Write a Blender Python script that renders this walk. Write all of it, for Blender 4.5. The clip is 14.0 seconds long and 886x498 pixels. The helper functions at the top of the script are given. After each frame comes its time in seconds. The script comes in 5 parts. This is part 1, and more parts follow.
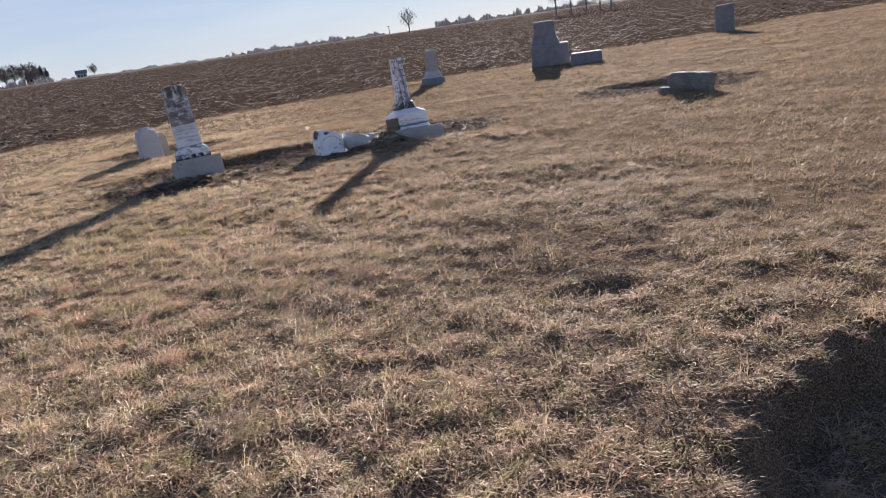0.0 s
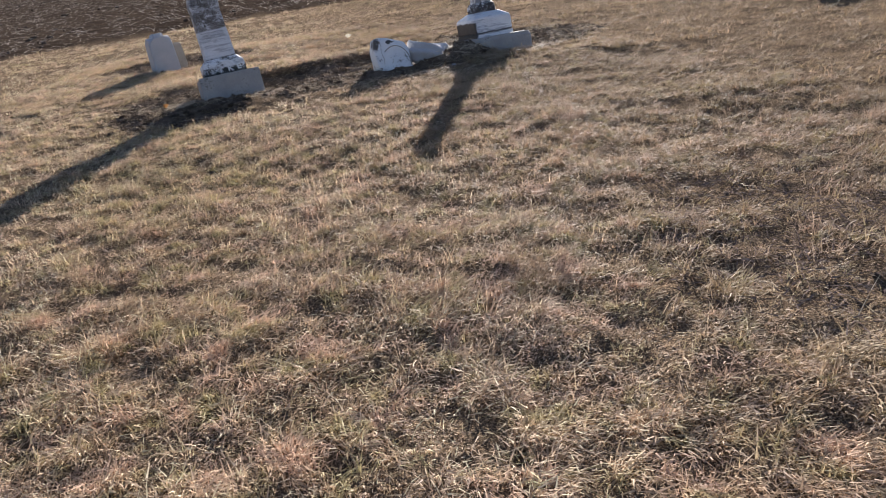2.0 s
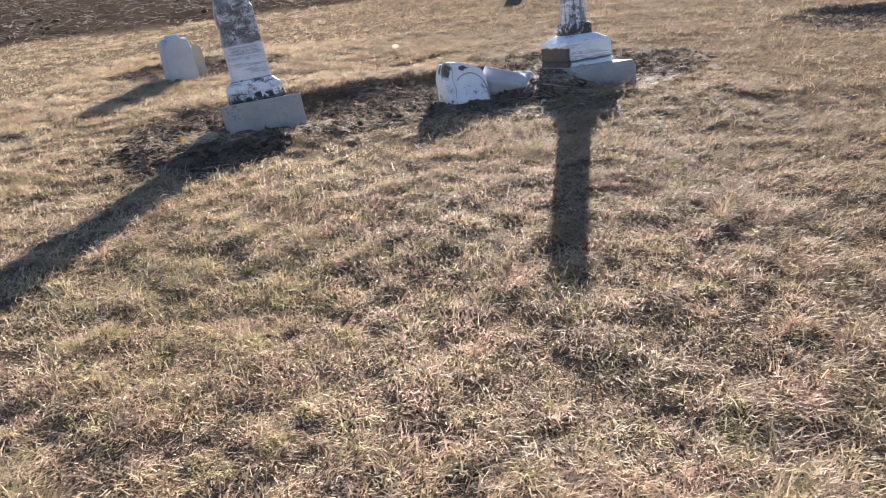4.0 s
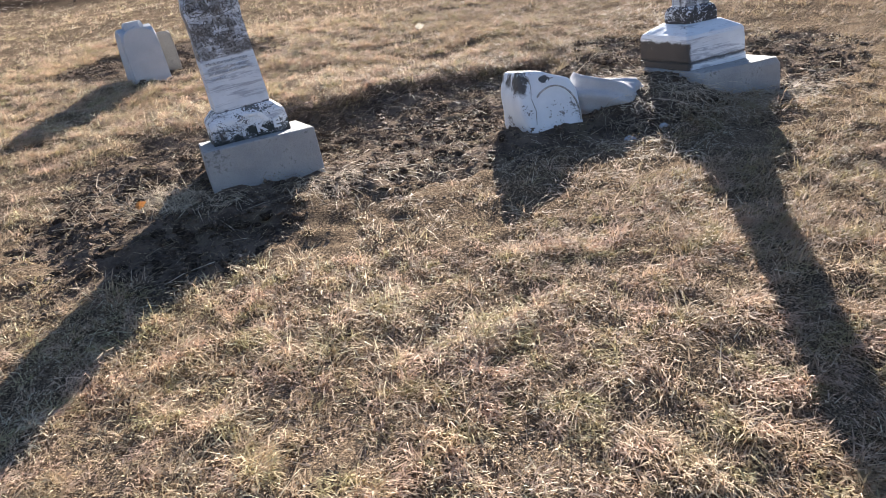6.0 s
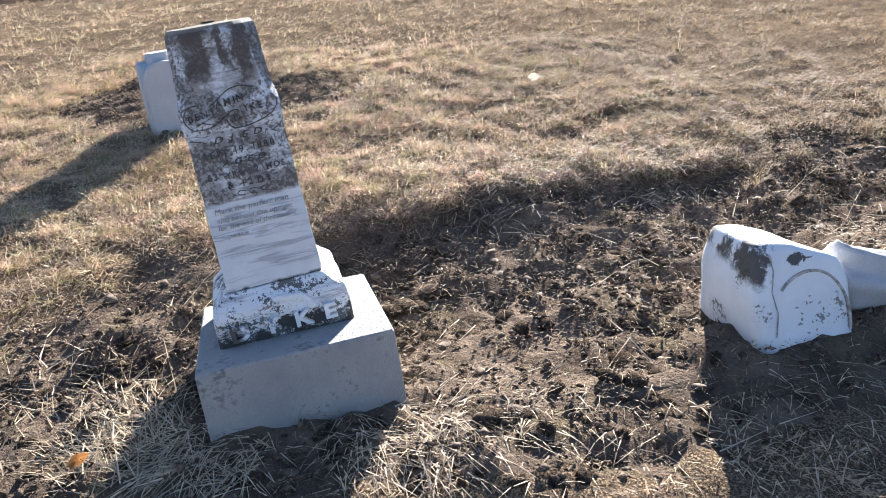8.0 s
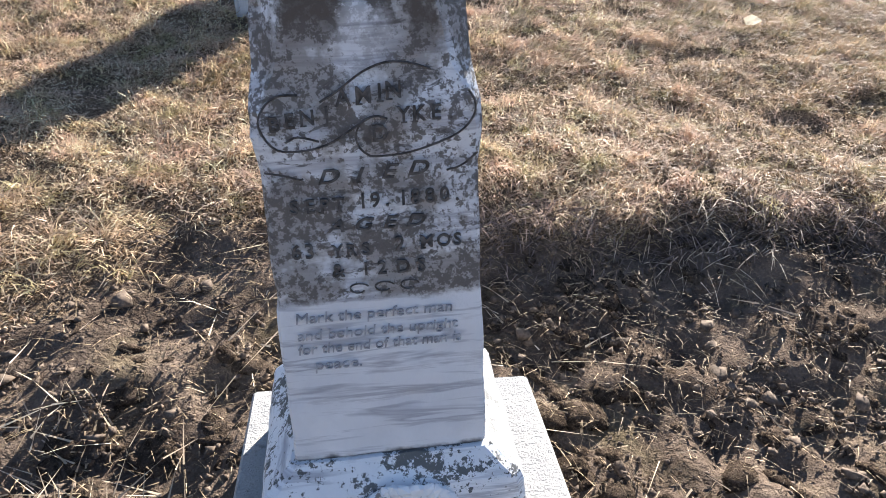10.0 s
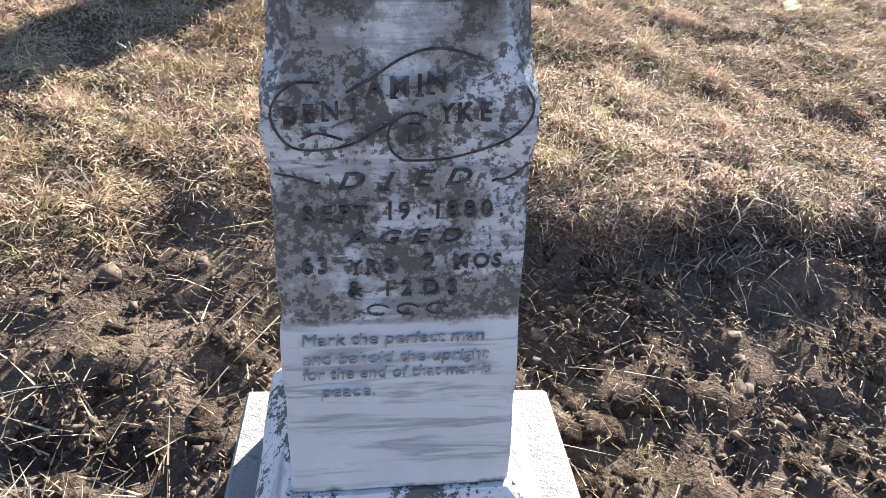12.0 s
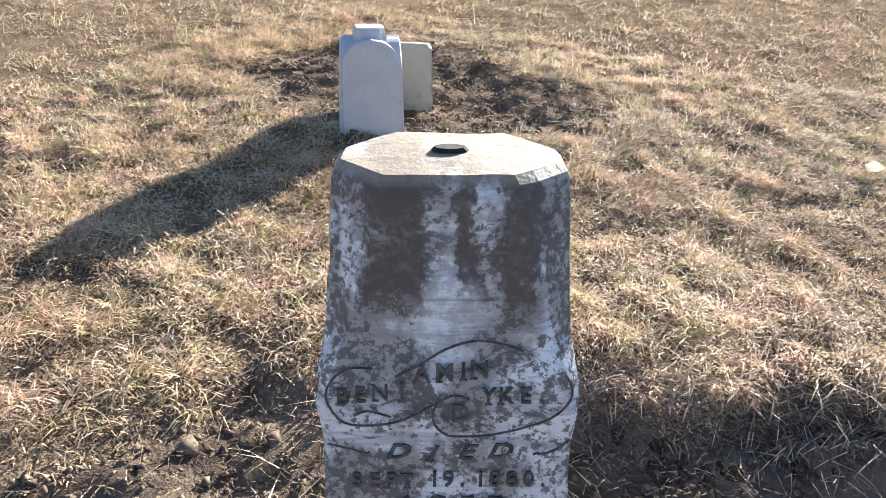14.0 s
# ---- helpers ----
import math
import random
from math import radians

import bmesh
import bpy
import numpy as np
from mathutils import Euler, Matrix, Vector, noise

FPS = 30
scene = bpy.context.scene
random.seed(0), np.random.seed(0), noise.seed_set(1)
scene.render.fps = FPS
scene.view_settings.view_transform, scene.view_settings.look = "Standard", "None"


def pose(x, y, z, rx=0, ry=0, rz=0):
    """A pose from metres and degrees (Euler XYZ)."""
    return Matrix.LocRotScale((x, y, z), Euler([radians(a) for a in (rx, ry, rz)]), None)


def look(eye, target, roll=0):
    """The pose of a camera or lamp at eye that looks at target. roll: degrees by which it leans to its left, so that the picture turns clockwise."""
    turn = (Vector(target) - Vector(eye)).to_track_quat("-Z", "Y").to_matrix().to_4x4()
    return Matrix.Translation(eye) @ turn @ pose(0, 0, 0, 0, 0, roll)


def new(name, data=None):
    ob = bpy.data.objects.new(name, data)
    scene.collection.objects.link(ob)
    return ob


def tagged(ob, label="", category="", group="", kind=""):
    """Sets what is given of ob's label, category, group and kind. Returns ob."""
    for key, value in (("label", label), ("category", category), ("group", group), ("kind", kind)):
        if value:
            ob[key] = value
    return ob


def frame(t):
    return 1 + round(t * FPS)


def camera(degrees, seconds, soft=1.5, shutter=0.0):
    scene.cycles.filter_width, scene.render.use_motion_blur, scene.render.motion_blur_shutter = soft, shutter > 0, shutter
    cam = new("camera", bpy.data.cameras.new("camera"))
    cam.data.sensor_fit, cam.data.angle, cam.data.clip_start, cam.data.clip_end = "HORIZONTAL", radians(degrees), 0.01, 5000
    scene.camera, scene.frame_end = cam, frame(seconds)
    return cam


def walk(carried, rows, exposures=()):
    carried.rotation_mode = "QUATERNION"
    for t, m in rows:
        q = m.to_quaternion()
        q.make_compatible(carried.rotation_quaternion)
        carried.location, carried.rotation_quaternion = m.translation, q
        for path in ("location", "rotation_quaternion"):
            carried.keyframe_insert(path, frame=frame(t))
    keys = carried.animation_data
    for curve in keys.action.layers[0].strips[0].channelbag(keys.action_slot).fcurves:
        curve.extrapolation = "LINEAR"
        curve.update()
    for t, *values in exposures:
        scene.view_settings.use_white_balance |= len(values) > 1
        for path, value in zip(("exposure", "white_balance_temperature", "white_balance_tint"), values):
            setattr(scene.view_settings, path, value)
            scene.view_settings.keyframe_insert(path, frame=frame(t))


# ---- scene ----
cam = camera(63.0, 14.0, soft=0.85)
PATH = [
    (0, (0.352, -0.412, 1.333), (0.216, 1.498, 0.756), -8.2),
    (0.5, (0.077, -0.076, 1.281), (-0.361, 1.789, 0.706), -10.4),
    (1, (-0.364, 0.303, 1.234), (-0.865, 2.139, 0.619), -10.2),
    (1.5, (-0.588, 0.702, 1.269), (-0.894, 2.548, 0.564), -9.2),
    (2, (-0.622, 1.206, 1.225), (-0.79, 3.033, 0.428), -8.2),
    (2.5, (-0.775, 1.571, 1.208), (-0.866, 3.365, 0.328), -6.8),
    (3, (-0.869, 1.904, 1.245), (-0.965, 3.7, 0.369), -6.3),
    (3.5, (-1.009, 2.275, 1.377), (-1.137, 4.09, 0.547), -6.1),
    (3.7, (-1.12, 2.483, 1.343), (-1.279, 4.305, 0.532), -5.4),
    (5.8, (-1.858, 4.499, 1.419), (-2.125, 6.255, 0.499), -7.8),
    (6, (-1.871, 4.694, 1.411), (-2.036, 6.454, 0.474), -6.9),
    (6.5, (-1.822, 5.231, 1.432), (-1.807, 7.002, 0.503), -5.0),
    (7, (-1.892, 5.665, 1.483), (-1.897, 7.441, 0.564), -4.7),
    (7.5, (-2.061, 6.105, 1.489), (-2.215, 7.865, 0.553), -4.9),
    (8, (-2.345, 6.597, 1.49), (-2.649, 8.33, 0.54), -4.0),
    (8.5, (-2.561, 7.003, 1.483), (-2.956, 8.684, 0.474), -2.5),
    (9, (-2.691, 7.378, 1.395), (-3.154, 9.009, 0.334), -1.4),
    (9.2, (-2.759, 7.475, 1.369), (-3.222, 9.085, 0.276), -0.3),
    (11.3, (-3.012, 7.883, 1.264), (-3.419, 9.349, -0.034), 7.0),
    (11.5, (-3.018, 7.882, 1.263), (-3.42, 9.348, -0.037), 7.2),
    (12, (-3.029, 7.872, 1.263), (-3.435, 9.35, -0.022), 7.8),
    (12.5, (-3.025, 7.871, 1.278), (-3.45, 9.374, 0.029), 7.9),
    (13, (-3.024, 7.885, 1.296), (-3.454, 9.417, 0.084), 8.3),
    (13.5, (-3.026, 7.916, 1.307), (-3.503, 9.485, 0.162), 8.4),
    (13.9, (-3.03, 7.92, 1.394), (-3.671, 9.502, 0.352), 6.1),
    (14, (-3.027, 7.935, 1.431), (-3.736, 9.49, 0.393), 4.0),
]
walk(cam, [(t, look(eye, target, roll)) for t, eye, target, roll in PATH], exposures=[(0.0, 1.60, 6500, 18), (1.0, 1.55, 6500, 16), (2.0, 1.52, 6450, 14), (2.5, 1.80, 6420, 13), (3.5, 2.1, 6350, 12), (6.0, 2.05, 6400, 12), (6.5, 2.18, 6280, 12), (7.2, 2.34, 6130, 11), (8.5, 2.28, 6230, 10), (9.0, 2.18, 6380, 11), (12.0, 2.36, 6330, 10), (14.0, 2.47, 6330, 9)])

# ---- world, sun and exposure ----
SUN_AZ, SUN_EL = 6.0, 14.1
HAZE = 4.3
world = bpy.data.worlds.new("world")
scene.world = world
world.use_nodes = True
wn = world.node_tree
wn.nodes.clear()
w_sky = wn.nodes.new("ShaderNodeTexSky")
w_sky.sky_type = "NISHITA"
w_sky.sun_disc = False
w_sky.sun_elevation = radians(SUN_EL)
w_sky.sun_rotation = radians(SUN_AZ)
w_sky.air_density = 0.75
w_sky.dust_density = 0.05
w_sky.ozone_density = 3.0
w_bg = wn.nodes.new("ShaderNodeBackground")
w_bg.inputs["Strength"].default_value = 0.055
w_out = wn.nodes.new("ShaderNodeOutputWorld")
# thin high haze: pale at the horizon, deep blue overhead, with faint streaks of cloud
w_co = wn.nodes.new("ShaderNodeTexCoord")
w_map = wn.nodes.new("ShaderNodeMapping")
w_map.inputs["Scale"].default_value = (1.2, 2.0, 9.0)
w_cloud = wn.nodes.new("ShaderNodeTexNoise")
w_cloud.inputs["Scale"].default_value, w_cloud.inputs["Detail"].default_value = 2.2, 6.0
w_thin = wn.nodes.new("ShaderNodeValToRGB")
w_thin.color_ramp.elements[0].position, w_thin.color_ramp.elements[0].color = 0.45, (1.0, 1.0, 1.0, 1)
w_thin.color_ramp.elements[1].position, w_thin.color_ramp.elements[1].color = 0.75, (1.25, 1.15, 1.06, 1)
w_up = wn.nodes.new("ShaderNodeSeparateXYZ")
w_haze = wn.nodes.new("ShaderNodeValToRGB")
w_haze.color_ramp.elements[0].position, w_haze.color_ramp.elements[0].color = 0.0, (0.72, 0.84, 0.97, 1)
w_haze.color_ramp.elements[1].position, w_haze.color_ramp.elements[1].color = 0.75, (0.10, 0.20, 0.44, 1)
w_haze.color_ramp.elements.new(0.18).color = (0.50, 0.68, 0.95, 1)
w_tone = wn.nodes.new("ShaderNodeVectorMath")
w_tone.operation = "MULTIPLY"
w_lift = wn.nodes.new("ShaderNodeVectorMath")
w_lift.operation = "SCALE"
w_lift.inputs["Scale"].default_value = HAZE
w_mix = wn.nodes.new("ShaderNodeMix")
w_mix.data_type = "RGBA"
w_mix.inputs[0].default_value = 0.86
wn.links.new(w_co.outputs["Generated"], w_map.inputs["Vector"])
wn.links.new(w_co.outputs["Generated"], w_up.inputs[0])
wn.links.new(w_up.outputs[2], w_haze.inputs["Fac"])
wn.links.new(w_map.outputs["Vector"], w_cloud.inputs["Vector"])
wn.links.new(w_cloud.outputs["Fac"], w_thin.inputs["Fac"])
wn.links.new(w_haze.outputs["Color"], w_tone.inputs[0])
wn.links.new(w_thin.outputs["Color"], w_tone.inputs[1])
wn.links.new(w_tone.outputs["Vector"], w_lift.inputs[0])
wn.links.new(w_sky.outputs["Color"], w_mix.inputs[6])
wn.links.new(w_lift.outputs["Vector"], w_mix.inputs[7])
wn.links.new(w_mix.outputs[2], w_bg.inputs["Color"])
wn.links.new(w_bg.outputs["Background"], w_out.inputs["Surface"])
sun_data = bpy.data.lights.new("sun", "SUN")
sun_data.energy, sun_data.angle, sun_data.color = 5.0, radians(0.5), (1.0, 0.95, 0.88)
sun_lamp = new("sun", sun_data)
sun_dir = Vector((math.sin(radians(SUN_AZ)) * math.cos(radians(SUN_EL)), math.cos(radians(SUN_AZ)) * math.cos(radians(SUN_EL)), math.sin(radians(SUN_EL))))
sun_lamp.matrix_world = look(sun_dir * 60, (0, 0, 0))


# ---- materials ----
class Mat:
    """A small builder for node materials."""

    def __init__(self, name, rough=0.9, spec=0.2):
        self.m = bpy.data.materials.new(name)
        self.m.use_nodes = True
        self.t = self.m.node_tree
        self.bsdf = self.t.nodes["Principled BSDF"]
        self.out = self.t.nodes["Material Output"]
        self.bsdf.inputs["Roughness"].default_value = rough
        self.bsdf.inputs["Specular IOR Level"].default_value = spec
        self.co = self.t.nodes.new("ShaderNodeTexCoord").outputs["Object"]

    def node(self, kind, **props):
        n = self.t.nodes.new(kind)
        for key, value in props.items():
            if key == "operation":
                n.operation = value
            elif key == "data_type":
                n.data_type = value
            elif key == "attribute_name":
                n.attribute_name = value
        return n

    def link(self, a, b):
        self.t.links.new(a, b)

    def put(self, socket, value):
        if isinstance(value, bpy.types.NodeSocket):
            self.link(value, socket)
        else:
            socket.default_value = value

    def scaled(self, sx, sy, sz):
        n = self.node("ShaderNodeMapping")
        self.link(self.co, n.inputs["Vector"])
        n.inputs["Scale"].default_value = (sx, sy, sz)
        return n.outputs["Vector"]

    def noise(self, scale, detail=4.0, rough=0.55, co=None, distort=0.0):
        n = self.node("ShaderNodeTexNoise")
        self.link(co or self.co, n.inputs["Vector"])
        n.inputs["Scale"].default_value, n.inputs["Detail"].default_value = scale, detail
        n.inputs["Roughness"].default_value, n.inputs["Distortion"].default_value = rough, distort
        return n.outputs["Fac"]

    def voronoi(self, scale, co=None, feature="F1"):
        n = self.node("ShaderNodeTexVoronoi")
        n.feature = feature
        self.link(co or self.co, n.inputs["Vector"])
        n.inputs["Scale"].default_value = scale
        return n.outputs["Distance"]

    def ramp(self, fac, *stops):
        n = self.node("ShaderNodeValToRGB")
        self.link(fac, n.inputs["Fac"])
        el = n.color_ramp.elements
        while len(el) < len(stops):
            el.new(0.5)
        for e, (p, c) in zip(el, stops):
            e.position = p
            e.color = (c, c, c, 1) if isinstance(c, (int, float)) else (*c, 1)
        return n.outputs["Color"]

    def mix(self, fac, a, b, blend="MIX"):
        n = self.node("ShaderNodeMix", data_type="RGBA")
        n.blend_type = blend
        for socket, value in ((n.inputs[0], fac), (n.inputs[6], a), (n.inputs[7], b)):
            if isinstance(value, tuple) and len(value) == 3:
                value = (*value, 1)
            self.put(socket, value)
        return n.outputs[2]

    def math(self, op, a, b=0.0):
        n = self.node("ShaderNodeMath", operation=op)
        self.put(n.inputs[0], a)
        self.put(n.inputs[1], b)
        return n.outputs[0]

    def attr(self, name):
        return self.node("ShaderNodeAttribute", attribute_name=name).outputs["Fac"]

    def axis(self, which, co=None):
        n = self.node("ShaderNodeSeparateXYZ")
        self.link(co or self.co, n.inputs[0])
        return n.outputs[which]

    def bump(self, height, strength=0.5, dist=0.01):
        n = self.node("ShaderNodeBump")
        n.inputs["Strength"].default_value, n.inputs["Distance"].default_value = strength, dist
        self.link(height, n.inputs["Height"])
        self.link(n.outputs["Normal"], self.bsdf.inputs["Normal"])

    def color(self, value):
        self.put(self.bsdf.inputs["Base Color"], value if isinstance(value, bpy.types.NodeSocket) else (*value, 1))
        return self.m

    def rough(self, value):
        self.put(self.bsdf.inputs["Roughness"], value)

    def leafy(self, color, share):
        """Thin blades let part of the light through."""
        tr = self.node("ShaderNodeBsdfTranslucent")
        mx = self.node("ShaderNodeMixShader")
        self.put(self.bsdf.inputs["Base Color"], color)
        self.put(tr.inputs["Color"], color)
        mx.inputs[0].default_value = share
        self.link(self.bsdf.outputs[0], mx.inputs[1])
        self.link(tr.outputs[0], mx.inputs[2])
        self.link(mx.outputs[0], self.out.inputs["Surface"])
        return self.m


def ground_material():
    k = Mat("ground", 1.0, 0.0)
    soil, field, far = k.attr("soil"), k.attr("field"), k.attr("far")
    big, mid, fine = k.noise(0.55, 3), k.noise(5.0, 5), k.noise(60.0, 5, 0.7)
    thatch = k.mix(k.ramp(big, (0.35, 0.0), (0.65, 1.0)), (0.125, 0.09, 0.062), (0.20, 0.14, 0.095))
    thatch = k.mix(k.ramp(mid, (0.45, 0.0), (0.62, 1.0)), thatch, (0.085, 0.063, 0.045))
    thatch = k.mix(k.ramp(k.noise(1.0, 4, 0.7, k.scaled(150.0, 34.0, 60.0), 1.5), (0.40, 0.85), (0.50, 0.0)), thatch, (0.045, 0.034, 0.025))
    thatch = k.mix(k.ramp(k.noise(140.0, 4, 0.7), (0.48, 0.0), (0.60, 0.6)), thatch, (0.52, 0.38, 0.245))
    earth = k.mix(k.ramp(mid, (0.35, 0.0), (0.65, 1.0)), (0.082, 0.061, 0.047), (0.215, 0.16, 0.12))
    earth = k.mix(k.ramp(fine, (0.48, 0.0), (0.75, 0.7)), earth, (0.22, 0.17, 0.13))
    earth = k.mix(k.ramp(k.noise(3.3, 4, 0.6), (0.54, 0.0), (0.66, 0.28)), earth, (0.17, 0.145, 0.07))
    edge = k.math("ADD", soil, k.math("MULTIPLY", k.math("SUBTRACT", k.noise(9.0, 5, 0.65), 0.5), 0.9))
    near = k.mix(k.ramp(edge, (0.40, 0.0), (0.60, 1.0)), thatch, earth)
    rows = k.noise(1.0, 5, 0.7, k.scaled(0.8, 2.6, 1.0))
    tilled = k.mix(k.ramp(rows, (0.38, 0.0), (0.62, 1.0)), (0.042, 0.031, 0.024), (0.085, 0.063, 0.047))
    tilled = k.mix(k.ramp(k.noise(6.0, 4, 0.7), (0.55, 0.0), (0.72, 0.8)), tilled, (0.16, 0.12, 0.085))
    # far field: distance haze put into the colour, with its pale crop residue
    hazy_distant = k.mix(k.ramp(k.noise(0.02, 4, 0.6, k.scaled(1.0, 3.0, 1.0)), (0.4, 0.0), (0.6, 1.0)), (0.23, 0.195, 0.17), (0.34, 0.29, 0.25))
    land = k.mix(field, near, k.mix(far, tilled, hazy_distant))
    k.bump(k.math("ADD", k.math("MULTIPLY", fine, 0.4), k.noise(22.0, 5, 0.7)), 1.0, 0.035)
    return k.color(land)


def grass_material(name, low, high, share=0.4, tint=1.0, rough=0.65, shine=0.12):
    k = Mat(name, rough, shine)
    tone = k.attr("tone")
    c = k.ramp(tone, (0.0, low), (0.35, tuple(0.55 * a + 0.45 * b for a, b in zip(low, high))), (0.75, high), (1.0, tuple(min(1, 1.4 * b) for b in high)))
    patch = k.noise(0.7, 3)
    c = k.mix(k.ramp(patch, (0.4, 0.0), (0.65, 0.5 * tint)), c, (0.60, 0.42, 0.25))
    c = k.mix(k.ramp(k.noise(2.7, 4, 0.65), (0.50, 0.0), (0.66, 0.5 * tint)), c, (0.36, 0.235, 0.15))
    c = k.mix(k.ramp(k.noise(0.45, 2), (0.52, 0.0), (0.68, 0.42 * tint)), c, (0.42, 0.37, 0.17))
    c = k.mix(k.ramp(k.noise(8.0, 3, 0.6), (0.50, 0.0), (0.62, 0.6 * tint)), c, (0.47, 0.42, 0.19))
    c = k.mix(k.ramp(k.noise(11.5, 3, 0.6), (0.52, 0.0), (0.66, 0.5 * tint)), c, (0.33, 0.26, 0.235))
    c = k.mix(k.ramp(k.noise(5.3, 3, 0.6), (0.52, 0.0), (0.64, 0.6 * tint)), c, (0.80, 0.56, 0.42))
    # the sward grows browner to the east
    east = k.math("ADD", k.axis(0), k.math("MULTIPLY", k.axis(1), 0.31))
    c = k.mix(k.ramp(k.math("MULTIPLY", k.math("ADD", east, k.math("MULTIPLY", patch, 1.6)), 0.2), (0.18, 0.0), (0.85, 0.55 * tint)), c, (0.31, 0.215, 0.125))
    return k.leafy(c, share)


def marble_material(name, kind):
    """White marble with grey bedding veins; kind tells how the dark growth lies on it."""
    k = Mat(name, 0.55, 0.3)
    z = k.axis(2)
    wavy = k.noise(1.0, 4, 0.6, k.scaled(2.5, 2.5, 26.0), 0.6)
    cloud = k.noise(7.0, 5, 0.6)
    pale, dull = ((0.78, 0.78, 0.795), (0.62, 0.625, 0.645)) if kind == "die" else ((0.83, 0.83, 0.83), (0.72, 0.72, 0.735))
    c = k.mix(k.ramp(cloud, (0.35, 0.0), (0.7, 1.0)), pale, dull)
    if kind != "fallen":
        c = k.mix(k.ramp(wavy, (0.52, 0.0), (0.59, 0.65), (0.64, 0.0)), c, (0.27, 0.27, 0.31))
        c = k.mix(k.ramp(k.noise(1.0, 5, 0.7, k.scaled(5.0, 5.0, 70.0), 0.8), (0.56, 0.0), (0.64, 0.4)), c, (0.36, 0.35, 0.37))
    spots = k.noise(95.0, 4, 0.75)
    patch = k.noise(13.0, 5, 0.7, k.scaled(1.0, 1.0, 1.3))
    if kind == "die":
        # grey-brown growth over the upper two thirds, with a hard lower line, and dark runs below the top edge
        x = k.axis(0)
        wob = k.math("MULTIPLY", k.math("SUBTRACT", k.noise(11.0, 5, 0.65), 0.5), 0.10)
        level = k.math("ADD", z, k.math("MULTIPLY", wob, 0.35))
        upper = k.ramp(k.math("MULTIPLY", k.math("SUBTRACT", level, 0.672), 20.0), (0.0, 0.0), (0.25, 1.0))
        film = k.ramp(k.math("ADD", k.math("MULTIPLY", k.noise(1.0, 4, 0.6, k.scaled(9.0, 9.0, 5.0), 0.5), 0.7), k.math("MULTIPLY", patch, 0.4)), (0.50, 0.0), (0.56, 1.0))
        # a paler tongue runs down the middle of the upper face
        off_mid = k.math("ADD", k.math("ABSOLUTE", k.math("ADD", x, k.math("MULTIPLY", wob, 0.7))), k.math("MULTIPLY", k.math("ABSOLUTE", k.math("SUBTRACT", z, 1.02)), 0.45))
        upper = k.math("MULTIPLY", upper, k.ramp(off_mid, (0.022, 0.3), (0.052, 1.0)))
        c = k.mix(k.math("MULTIPLY", k.math("MULTIPLY", film, upper), 0.75), c, (0.235, 0.21, 0.188))
        speck = k.ramp(k.math("ADD", k.math("MULTIPLY", spots, 0.62), k.math("MULTIPLY", patch, 0.38)), (0.49, 0.0), (0.53, 1.0))
        c = k.mix(k.math("MULTIPLY", k.math("MULTIPLY", speck, upper), 0.9), c, (0.12, 0.105, 0.095))
        flaw = k.ramp(k.noise(1.0, 5, 0.7, k.scaled(22.0, 22.0, 46.0), 0.8), (0.58, 0.0), (0.62, 1.0))
        c = k.mix(k.math("MULTIPLY", k.math("MULTIPLY", flaw, upper), 0.8), c, (0.10, 0.09, 0.085))
        sway = k.math("ADD", k.math("ADD", x, wob), k.math("MULTIPLY", k.math("SUBTRACT", k.noise(45.0, 4, 0.7), 0.5), 0.035))
        for mid_x, half, foot in ((-0.058, 0.034, 0.995), (0.022, 0.016, 1.0), (0.074, 0.022, 0.985)):
            near_x = k.math("ABSOLUTE", k.math("SUBTRACT", sway, mid_x))
            band = k.ramp(near_x, (half * 0.8, 1.0), (half, 0.0))
            reach = k.ramp(k.math("MULTIPLY", k.math("SUBTRACT", k.math("ADD", z, wob), foot), 10.0), (0.1, 0.0), (0.5, 1.0))
            c = k.mix(k.math("MULTIPLY", k.math("MULTIPLY", band, reach), k.ramp(k.math("ADD", k.math("MULTIPLY", spots, 0.5), k.math("MULTIPLY", patch, 0.5)), (0.34, 0.35), (0.47, 0.9))), c, (0.095, 0.078, 0.065))
        cap = k.ramp(k.math("MULTIPLY", k.math("SUBTRACT", z, 1.150), 100.0), (0.0, 0.0), (0.8, 1.0))
        c = k.mix(k.math("MULTIPLY", cap, k.ramp(patch, (0.35, 0.5), (0.6, 0.95))), c, (0.31, 0.25, 0.185))
        c = k.mix(k.math("MULTIPLY", cap, k.ramp(k.math("ADD", k.math("MULTIPLY", spots, 0.4), k.math("MULTIPLY", k.noise(21.0, 4, 0.7), 0.6)), (0.53, 0.0), (0.60, 0.8))), c, (0.17, 0.14, 0.115))
        low = k.ramp(k.math("ADD", z, k.math("MULTIPLY", k.noise(30.0, 4), 0.03)), (0.420, 1.0), (0.428, 0.0))
        c = k.mix(low, c, (0.06, 0.06, 0.06))
    elif kind == "plinth":
        low = k.math("ADD", z, k.math("MULTIPLY", k.math("SUBTRACT", patch, 0.5), 0.34))
        grow = k.ramp(low, (0.272, 1.0), (0.292, 0.0))
        lich = k.ramp(k.math("ADD", k.math("MULTIPLY", spots, 0.45), k.math("MULTIPLY", patch, 0.55)), (0.515, 0.0), (0.54, 1.0))
        c = k.mix(k.math("MAXIMUM", grow, k.math("MULTIPLY", lich, 0.9)), c, (0.055, 0.055, 0.05))
    elif kind == "column":
        lich = k.ramp(k.math("ADD", k.math("MULTIPLY", spots, 0.55), k.math("MULTIPLY", patch, 0.5)), (0.555, 0.0), (0.575, 1.0))
